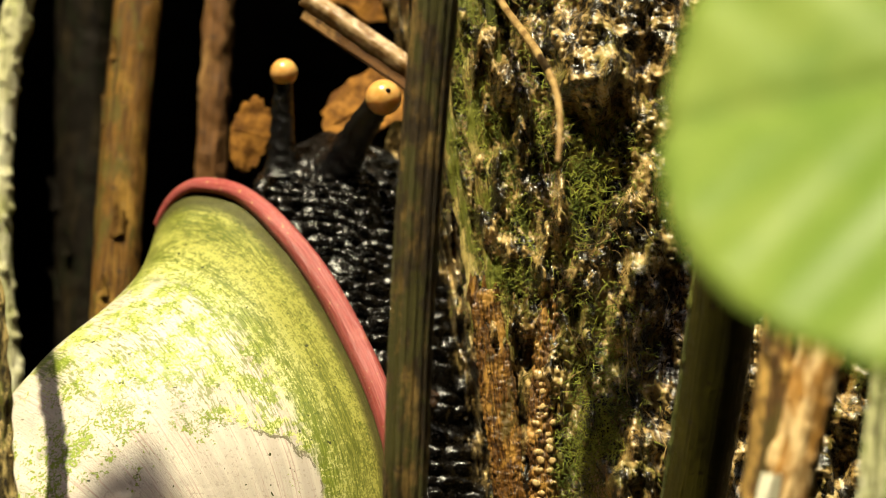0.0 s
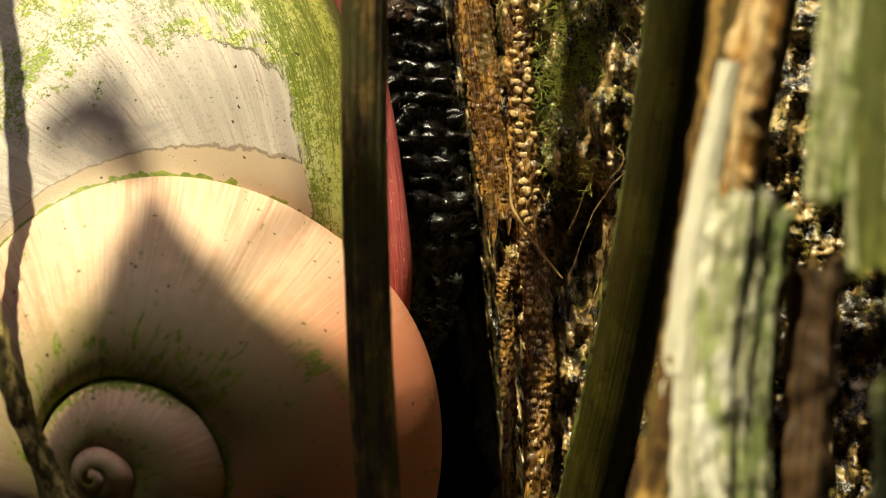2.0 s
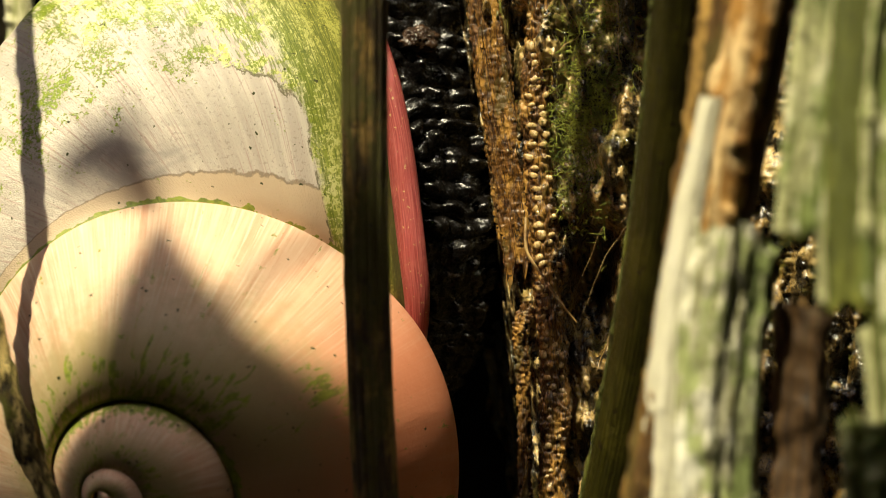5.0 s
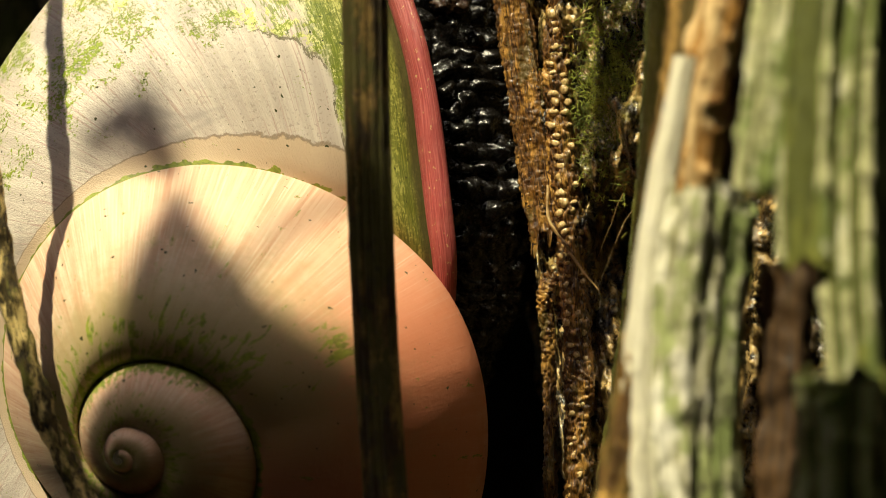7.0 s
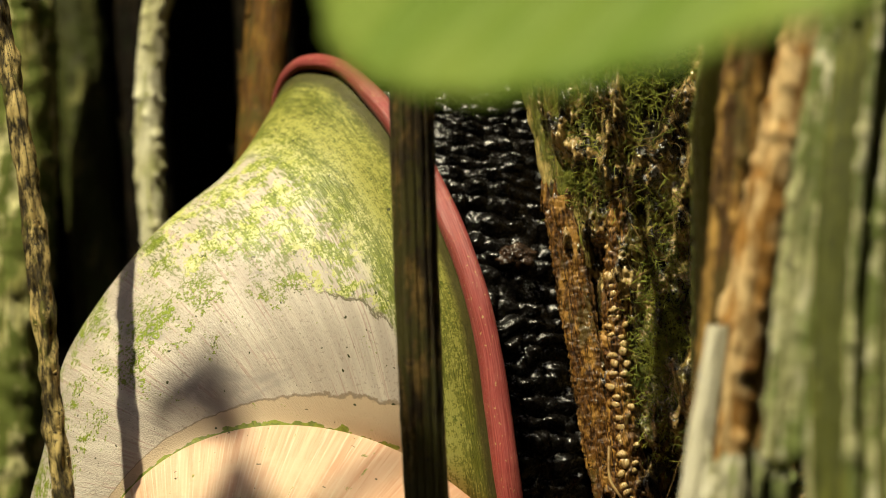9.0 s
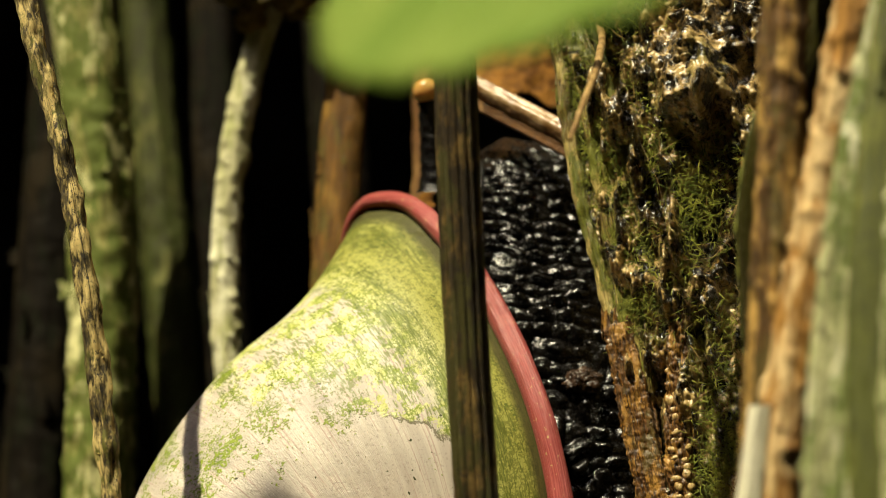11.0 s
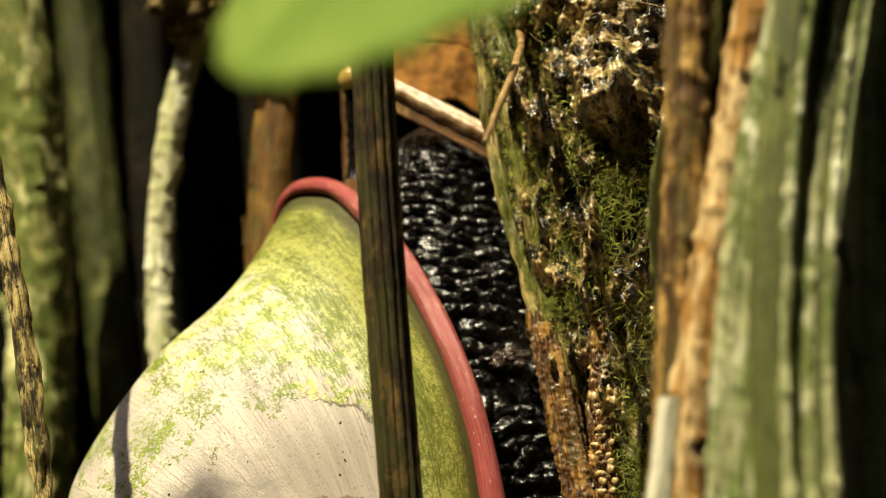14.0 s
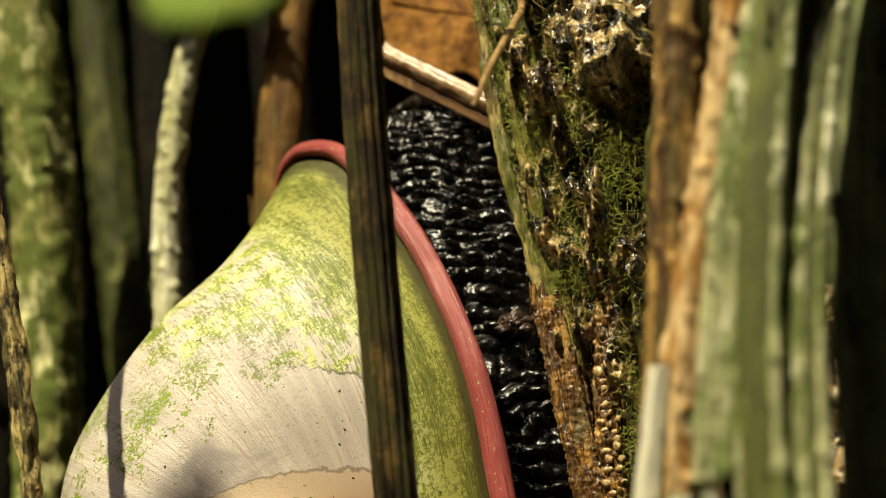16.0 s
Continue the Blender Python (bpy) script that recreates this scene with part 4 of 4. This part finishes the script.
def snail():
    base = new("snail")
    base.location = SNAIL_BASE
    d, P, uv, nw = shell_sections(420, 56)
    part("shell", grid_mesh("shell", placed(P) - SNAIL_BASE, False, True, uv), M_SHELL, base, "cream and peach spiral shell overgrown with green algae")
    # lip: a turned-out band along the mouth, thickest in the middle and folded over at its free edge
    q = np.linspace(0, 1, 260)
    edge, root = lip_edges(q)
    t = np.gradient(edge, axis=0)
    t /= np.linalg.norm(t, axis=1, keepdims=True)
    wide = (edge - root) / 2
    flat = np.cross(t, wide)
    flat /= np.linalg.norm(flat, axis=1, keepdims=True)
    flat *= np.sign(flat[:, 2:3])
    m = 30
    an = np.linspace(0, 2 * np.pi, m, endpoint=False)
    thick = (3.0 + 0.52 * np.linalg.norm(wide, axis=1)) * (1 + 0.05 * np.sin(q * 60))
    arch = 1 + 0.5 * np.cos(an - 0.5)
    ring = (edge + root)[:, None] / 2 + 1.06 * np.cos(an)[None, :, None] * wide[:, None] + (np.sin(an) * arch)[None, :, None] * thick[:, None, None] * flat[:, None]
    grooves = 0.9 * lumps(np.stack(np.broadcast_arrays(q[:, None] * 3, 3.2 * np.cos(an)[None], 2.5 * np.sin(an)[None]), -1), 2.0, 3)
    ring += grooves[..., None] * flat[:, None]
    uvl = np.stack(np.broadcast_arrays(q[:, None] * 6, np.linspace(0, 1, m + 1)[None]), -1)
    part("lip", grid_mesh("lip", placed(ring) - SNAIL_BASE, False, True, uvl), M_LIP, base, "glossy pink rolled shell lip")
    # body: a wrinkled dark column pressed against the trunk
    n, sides = 640, 340
    z = np.linspace(-0.035, 0.0768, n)
    zk = [-0.035, -0.01, 0.01, 0.035, 0.057, 0.069, 0.0768]
    cx = smooth_keys(z, zk, [-0.036, -0.035, -0.0355, -0.0400, -0.0425, -0.0435, -0.0445])
    cy = smooth_keys(z, zk, [0.036, 0.035, 0.034, 0.036, 0.041, 0.042, 0.041])
    r = smooth_keys(z, [-0.035, -0.01, 0.0, 0.01, 0.035, 0.057, 0.068, 0.0735, 0.0768], [0.003, 0.0085, 0.0130, 0.0165, 0.0165, 0.0140, 0.0115, 0.0072, 0.0004])
    c = np.stack([cx, cy, z], -1)
    v = tube_points(c, r, sides)
    # pleats that slope round the body, cut into wet tubercles and grained on their crests
    an = np.linspace(0, 2 * math.pi, sides, endpoint=False)[None]
    w1, w2 = lumps(v, 120, 1), lumps(v, 330, 6)
    slope = np.interp(z, [0.0, 0.03, 0.06, 0.077], [0.3, 0.5, 1.3, 1.9])[:, None]
    row = z[:, None] / 0.0023 + slope * np.cos(an) + 1.0 * w1 + 0.45 * w2
    k = np.floor(row)
    fr = 2 * (row - k) - 1
    arc = (an * 0.0145) / 0.0021 + 0.5 * (k % 2) + 1.1 * lumps(v, 190, 9) + 0.8 * np.sin(k * 7.3)
    fa = 2 * (arc - np.floor(arc)) - 1
    size = 0.60 + 0.40 * np.sin(k * 5.1 + np.floor(arc) * 3.7)
    crest = np.clip(1 - fr ** 2, 0, 1)
    h = size * crest ** 0.8 * (0.35 + 0.65 * np.clip(1 - fa ** 2, 0, 1) ** 0.6)
    grain = lumps(v, 1250, 4) + 0.6 * lumps(v, 2300, 14)
    v = tube_points(c, r, sides, 1 + 0.135 * h + 0.07 * lumps(v, 130) + 0.020 * grain * crest)
    part("body", grid_mesh("body", v - SNAIL_BASE, False, True), M_BODY, base, "wet black wrinkled body")
    th, ph = np.meshgrid(np.linspace(0.03, math.pi - 0.03, 40), np.linspace(0, 2 * math.pi, 70, endpoint=False), indexing="ij")
    u = np.stack([0.0026 * np.sin(th) * np.cos(ph), 0.0020 * np.sin(th) * np.sin(ph), 0.0018 * np.cos(th)], -1)
    u = u * (1 + 0.30 * lumps(u, 700, 2) + 0.16 * lumps(u, 1900, 5))[..., None]
    part("skin_fold", grid_mesh("skin_fold", u + WART - SNAIL_BASE, False, True, flip=True), M_FOLD, base, "brown wet knobbly skin fold")
    for at, tip, thick, bulb, gaze in (((-0.0506, 0.0345, 0.0690), (-0.0507, 0.0300, 0.0826), 0.0014, 0.0019, (-0.75, 0.4, 0.5)), ((-0.0428, 0.0330, 0.0690), (-0.0370, 0.0180, 0.0771), 0.0019, 0.0024, (0.22, -0.95, 0.20))):
        STALKS.append(eye_stalk(base, np.array(at), np.array(tip), thick, bulb, gaze))
    return tagged(base, "large snail with algae-green peach shell climbing a trunk", "snail")


SNAIL = snail()

# ================= stems in front and beside =================
stalk("plant_stem", (-0.0342, -0.0005, 0.0019, 0.0001), (-0.0254, -0.0117), 0.0043, M_FRONT, z=(-0.16, 0.22), n=260, near=-0.0205, label="dark brown ribbed dead stem in front of the snail", seed=2, ridge=0.11, bumpy=0.05, sides=56, rough_ribs=0.2, fuzz=2600, ribs=((160, 0.0011, M_FRONT), (137, 0.0010, M_FRONT), (114, 0.0011, M_FRONT), (91, 0.0010, M_FRONT), (68, 0.0011, M_FRONT), (45, 0.0010, M_FRONT), (20, 0.0011, M_FRONT)))
# The left rib paints the stem's sunlit edge in a lighter olive.
stalk("plant_stem", (-0.0006, 0.0022, -0.0029, 0.0002), (-0.0251, -0.0248), 0.0073, M_OLIVE, z=(-0.09, 0.15), label="smooth dark olive living stem", seed=3, bend=(0.042, 17.0), ridge=0.02, bumpy=0.01, ribs=((178, 0.0009, M_OLIVELIT),))
stalk("plant_stem", (0.0011, 0.0051, -0.0015, 0.0003), (-0.0537, -0.0004), 0.0044, M_BROWN, label="brown fibrous stem with flaking bark", seed=4, bumpy=0.10, warts=0.14, flakes=14, ribs=((110, 0.0010, M_BROWN),))
stalk("plant_stem", (0.0062, 0.0080, -0.0012, 0.0002), (-0.0440, -0.0105), 0.0052, M_DARKBROWN, label="dark brown dead stem between lighter stems", seed=14, flakes=8)
stalk("plant_stem", (0.0085, 0.0074, 0.0060, 0.0001), (-0.0690, 0.0080), 0.0032, M_OLIVELIT, z=(0.0095, 0.16), label="broken green stem with pale lichen ribs", seed=6, ridge=0.06, bumpy=0.03, rough_ribs=0.8, ribs=((155, 0.0012, M_RIB), (100, 0.0007, M_RIB), (62, 0.0011, M_RIB)), flakes=6)
stalk("plant_stem", (0.0112, 0.0041, 0.0059, -0.0007), (-0.0700, 0.0060), 0.0050, M_OLIVELIT, z=(0.004, 0.16), label="smooth olive green stem with a rough end", seed=7, ridge=0.04, bumpy=0.02, rough_ribs=0.8, ribs=((150, 0.0009, M_RIB), (52, 0.0010, M_RIB)), flakes=7)
stalk("plant_stem", (0.0148, 0.0045, 0.0059, -0.0002), (-0.0680, 0.0100), 0.0040, M_OLIVELIT, z=(-0.006, 0.16), label="green stem with pale crusty lichen ribs", seed=8, ridge=0.06, bumpy=0.03, warts=0.04, rough_ribs=0.8, ribs=((160, 0.0012, M_RIB), (100, 0.0009, M_RIB), (45, 0.0011, M_RIB)), flakes=10)
stalk("plant_stem", (0.0192, 0.0026, 0.0050, 0.0), (-0.0520, 0.0034), 0.0072, M_DARKGREEN, z=(-0.12, 0.16), label="dark green shaded stem", seed=9, flakes=9)
stalk("plant_stem", (0.0146, 0.0010, 0.0), (-0.0770, 0.0), 0.0066, M_OLIVELIT, z=(-0.13, -0.0056), label="broken pale stump of a stem with lichen", seed=15, ridge=0.14, bumpy=0.12, ribs=((165, 0.0016, M_RIB), (110, 0.0018, M_RIB), (60, 0.0016, M_RIB)))
stalk("plant_stem", (0.0106, 0.0010, 0.0), (-0.0480, 0.0), 0.0048, M_DARKBROWN, z=(-0.13, 0.004), label="split rotten brown stem stump", seed=16, ridge=0.25, bumpy=0.25, flakes=8)


def peeling_stem():
    """A pale stem whose upper bark has come off and shows orange wood."""
    base = new("plant_stem")
    base.location = (0.004, -0.059, -0.06)
    o = np.array(base.location)
    c = stalk_curve((0.0040, 0.0108, 0.0030, -0.0030), (-0.0567, -0.0050), -0.06, 0.10, 330)
    z = c[:, 2]
    up = c[z > -0.004]
    low = c[z < 0.0115] + np.array([0.0008, 0.0, 0])
    slab = c[z < 0.0095] + np.array([0.0044, 0.0012, 0])
    rim = c[z < 0.0225] + np.array([-0.0022, -0.0016, 0])
    for name, cc, w, mat_, lab, sd, kw in (
            ("inner_wood", up, 0.0050, M_ORANGE, "orange peeled wood", 5, dict(ridge=0.07, bumpy=0.08, warts=0.18, taper=0.35)),
            ("bark", low, 0.0076, M_PALE, "cracked pale lichen bark", 17, dict(ridge=0.09, bumpy=0.10, sides=60, warts=0.03)),
            ("bark_slab", slab, 0.0048, M_PALEGREEN, "greenish slab of lichen bark", 19, dict(ridge=0.09, bumpy=0.13, sides=44, warts=0.05)),
            ("bark_flap", rim, 0.0054, M_WHITELIT, "whitish tongue of remaining bark, sunlit edge painted in", 18, dict(ridge=0.10, bumpy=0.12, taper=0.62))):
        me = stalk_mesh(cc, w, sd, jagged=0.12, **kw)
        me.transform(Matrix.Translation(-base.location))
        part(name, me, mat_, base, lab)
    return tagged(base, "pale lichen-covered stem peeling to orange wood", "stem")


peeling_stem()


def twig():
    base = new("twig")
    base.location = (-0.081, -0.017, 0.02)
    z = np.linspace(-0.045, 0.080, 240)
    u = (z - 0.03) / 0.05
    c = np.stack([-0.0801 - 0.0067 * u - 0.0014 * u ** 2 - 0.0047 * u ** 3 + 0.0021 * u ** 4, -0.0190 + 0 * u, z], -1)
    step = c[-1] - c[-2]
    c = np.concatenate([c, c[-1] + step * np.arange(1, 120)[:, None]])
    me = stalk_mesh(c, 0.0025, 8, ridge=0.22, bumpy=0.36, sides=30)
    me.transform(Matrix.Translation(-base.location))
    part("stalk", me, M_TWIG, base)
    rng = np.random.default_rng(5)
    for k in range(60):
        p = c[rng.integers(60, 340)] - np.array(base.location)
        a = rng.uniform(math.pi * 0.9, math.pi * 1.9)
        e = p + np.array([math.cos(a) * 0.0016, math.sin(a) * 0.0016, rng.uniform(0.0002, 0.0012)])
        q = np.linspace(0, 1, 5)[:, None]
        part("scale", grid_mesh("scale", tube_points(p + (e - p) * q, 0.00035 * (1.05 - q[:, 0]), 6), False, True), M_TWIG, base)
    return tagged(base, "thin scaly dead twig before the shell", "twig")


twig()
BG = "stems behind the snail"
stalk("plant_stem", (-0.0907, -0.0093, 0.0037, 0.0020), (0.0650, -0.0003), 0.0042, M_BACKPALE, z=(-0.05, 0.112), label="pale yellowish stem in sunlight", seed=9, group=BG, bumpy=0.10, warts=0.2, flakes=9)
stalk("plant_stem", (-0.0749, -0.0016, 0.0005, 0.0006), (0.0554, 0.0077), 0.0071, M_BACKBROWN, z=(-0.12, 0.13), label="amber brown upright stem", seed=10, group=BG, flakes=9)
stalk("plant_stem", (-0.1217, -0.0086, -0.0004, 0.0002), (0.1276, 0.0082), 0.0100, M_BACKSHADE, label="olive upright stem, shade put in its colour", seed=11, group=BG, bumpy=0.1, flakes=9)
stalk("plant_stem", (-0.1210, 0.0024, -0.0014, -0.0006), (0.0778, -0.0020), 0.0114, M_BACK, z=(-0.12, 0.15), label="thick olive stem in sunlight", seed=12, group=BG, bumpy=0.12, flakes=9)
stalk("plant_stem", (-0.1010, -0.0060, 0.0012), (0.0950, 0.0), 0.0090, M_DEEPSHADE, label="brown dead stem, shade painted near-black", seed=21, group=BG, flakes=9)
stalk("plant_stem", (-0.0632, 0.0002, 0.0), (0.0720, 0.0), 0.0046, M_BACKREDDISH, z=(0.058, 0.14), label="reddish brown rough dead stem", seed=22, group=BG, bumpy=0.2, flakes=9)
stalk("plant_stem", (-0.1420, 0.0020, 0.0), (0.1000, 0.0), 0.0120, M_DEEPSHADE, label="brown thick stem, shade painted near-black", seed=23, group=BG, flakes=9)
stalk("plant_stem", (-0.0830, -0.0030, 0.0), (0.1050, 0.0), 0.0110, M_DEEPSHADE, label="dead stem, deep shade painted near-black", seed=24, group=BG, flakes=9)

# ================= leaf close to the camera =================
def axes(origin, x, z):
    """A pose with the given x and z directions."""
    z = Vector(z).normalized()
    x = Vector(x)
    x = (x - z * x.dot(z)).normalized()
    y = z.cross(x)
    return Matrix.Translation(origin) @ Matrix((x, y, z)).transposed().to_4x4()


def blade(name, outline, m, material, label, cup=0.12):
    """A leaf: rings shrink from the outline to the middle; its x is the midrib, its z the upper face."""
    k = np.linspace(0.0, 1, 26)[1:]
    v = outline[None] * k[:, None, None]
    v = np.concatenate([v, np.zeros(v.shape[:2] + (1,))], -1)
    a = np.abs(v[..., 1])
    v[..., 2] = cup * a - 1.2 * v[..., 0] ** 2 + 0.0003 * np.cos((v[..., 0] + 0.8 * a) * 2 * math.pi / 0.0075) * np.clip(a / 0.01, 0, 1) - 0.0006 * np.exp(-(a / 0.0012) ** 2)
    w = v[::-1].copy()
    w[..., 2] -= 0.0003
    base = new(name)
    base.matrix_world = m
    part("blade", grid_mesh("blade", np.concatenate([v, w]), False, True), material, base)
    x0, x1 = outline[:, 0].min(), outline[:, 0].max()
    t = np.linspace(x0 * 0.97, x1 * 1.5, 50)
    c = np.stack([t, 0 * t, -1.2 * t ** 2 - 0.0008], -1)
    r = np.linspace(0.0003, 0.0011, 50)
    tt, a1, b1 = frames_along(c)
    an = np.linspace(0, 2 * math.pi, 10, endpoint=False)
    side1, side2 = np.array([0, 1.0, 0]), np.array([0, 0, 1.0])
    ring = c[:, None] + r[:, None, None] * (np.cos(an)[None, :, None] * side1 + np.sin(an)[None, :, None] * side2)
    part("midrib", grid_mesh("midrib", ring, False, True), material, base, "pale green midrib and stalk")
    return tagged(base, label, "leaf")


TH = np.linspace(0, 2 * math.pi, 160, endpoint=False)
LEAF_SLOPE, LEAF_TURN = 1.068, -0.557
ex = Vector((math.cos(LEAF_TURN), math.sin(LEAF_TURN), 0))
ev = Vector((-math.sin(LEAF_TURN) * math.cos(LEAF_SLOPE), math.cos(LEAF_TURN) * math.cos(LEAF_SLOPE), math.sin(LEAF_SLOPE)))
rx = ex * math.cos(0.145) + ev * math.sin(0.145)
blade("leaf", np.stack([0.039 * np.cos(TH), 0.0287 * np.sin(TH) * (1 - 0.06 * np.cos(TH))], -1), axes((0.0125, -0.1414, 0.0507), rx, ex.cross(ev)), M_LEAF, "broad fresh green leaf hanging close before the stems")

# a lobed leaf and a small one out of view towards the sun, whose shadows lie on the shell
upward = (Vector((0, 0, 1)) - SUN_DIR * SUN_DIR.z).normalized()
leftward = SUN_DIR.cross(upward)
SHADE = Vector((-0.0592, -0.005, 0.0160)) + SUN_DIR * 0.34


def shade_leaf(keys, middle, label):
    """keys: outline in millimetres (leftward, upward) in the plane square to the sun."""
    keys = np.array(keys + keys[:1], float)
    n = 12 * (len(keys) - 1)
    t = np.linspace(0, len(keys) - 1, n, endpoint=False)
    k = np.stack([np.interp(t, np.arange(len(keys)), keys[:, i]) for i in range(2)], -1)
    g = np.hanning(19) / np.hanning(19).sum()
    k = np.stack([np.convolve(np.r_[k[-9:, i], k[:, i], k[:9, i]], g, "valid") for i in range(2)], -1)
    m = np.array(middle)
    out = np.stack([k[:, 1] - m[1], k[:, 0] - m[0]], -1) / 1000
    blade("leaf", out, axes(SHADE + (leftward * m[0] + upward * m[1]) / 1000, upward, SUN_DIR), M_LEAF, label, cup=0.05)


shade_leaf([(1.6, 0.2), (-0.1, -5.3), (-0.8, -10.4), (-0.9, -16), (-1.3, -20.5), (1, -24), (6, -28), (10, -38), (6, -54), (-8, -70), (-24, -64), (-36, -44), (-42, -22), (-34, -6.5), (-29, -6.5), (-24, -9.5), (-20, -12.6), (-15.6, -13.0), (-10.8, -10.4), (-5.5, -6.6), (-1.8, -3.2)], (-13, -30), "lobed green leaf that shades the shell")
shade_leaf([(13.8, -3.8), (13.0, -0.5), (11.3, 2.4), (9.0, 4.6), (6.4, 5.6), (4.2, 5.0), (2.7, 3.2), (1.3, 1.0), (0.0, -1.6), (2.4, -2.2), (4.6, -0.9), (6.5, 0.0), (8.6, -0.8), (10.5, -3.2)], (6.5, 1.0), "small pointed green leaf that shades the shell")


# ================= movement =================
def motions():
    base = Vector(SNAIL_BASE)
    hub = Vector(placed((230, 762, -270)))
    rows = [(0.0, -0.50, -5.45, -2.4), (1.0, -0.60, -4.2, -1.9), (2.0, -0.66, -2.95, -1.4), (3.0, -0.64, -2.05, -0.95), (4.0, -0.56, -1.42, -0.65), (5.3, -0.35, -0.85, -0.35), (6.5, -0.10, -0.25, -0.08), (7.5, 0.08, 0.25, 0.08),
            (9.0, 0.40, 0.87, 0.45), (10.0, 0.62, 1.25, 0.8), (11.2, 0.72, 1.80, 1.15), (12.5, 0.78, 2.57, 1.6), (14.0, 0.86, 3.95, 2.1), (15.0, 0.94, 4.65, 2.45), (16.0, 1.00, 5.25, 2.75)]
    walk(SNAIL, [(t, Matrix.Translation(hub + Vector((x, 0, z)) / 1000) @ Matrix.Rotation(radians(a), 4, "X") @ Matrix.Translation(base - hub)) for t, x, z, a in rows])
    # the eye stalks draw in while the snail climbs on
    first, second = STALKS
    a, b = first.location.copy(), second.location.copy()
    walk(first, [(0.0, Matrix.Translation(a)), (1.0, Matrix.Translation(a)), (8.0, Matrix.Translation(a + Vector((-0.0025, 0, -0.0009)))), (16.0, Matrix.Translation(a + Vector((-0.0027, 0.0003, -0.0010))))])
    walk(second, [(0.0, Matrix.Translation(b)), (1.0, Matrix.Translation(b + Vector((0.0002, 0, -0.0002)))), (4.0, Matrix.Translation(b + Vector((-0.0045, 0.006, -0.0020)))),
                  (8.0, Matrix.Translation(b + Vector((-0.0085, 0.0185, -0.0090)))), (16.0, Matrix.Translation(b + Vector((-0.0085, 0.0185, -0.0090))))])


motions()
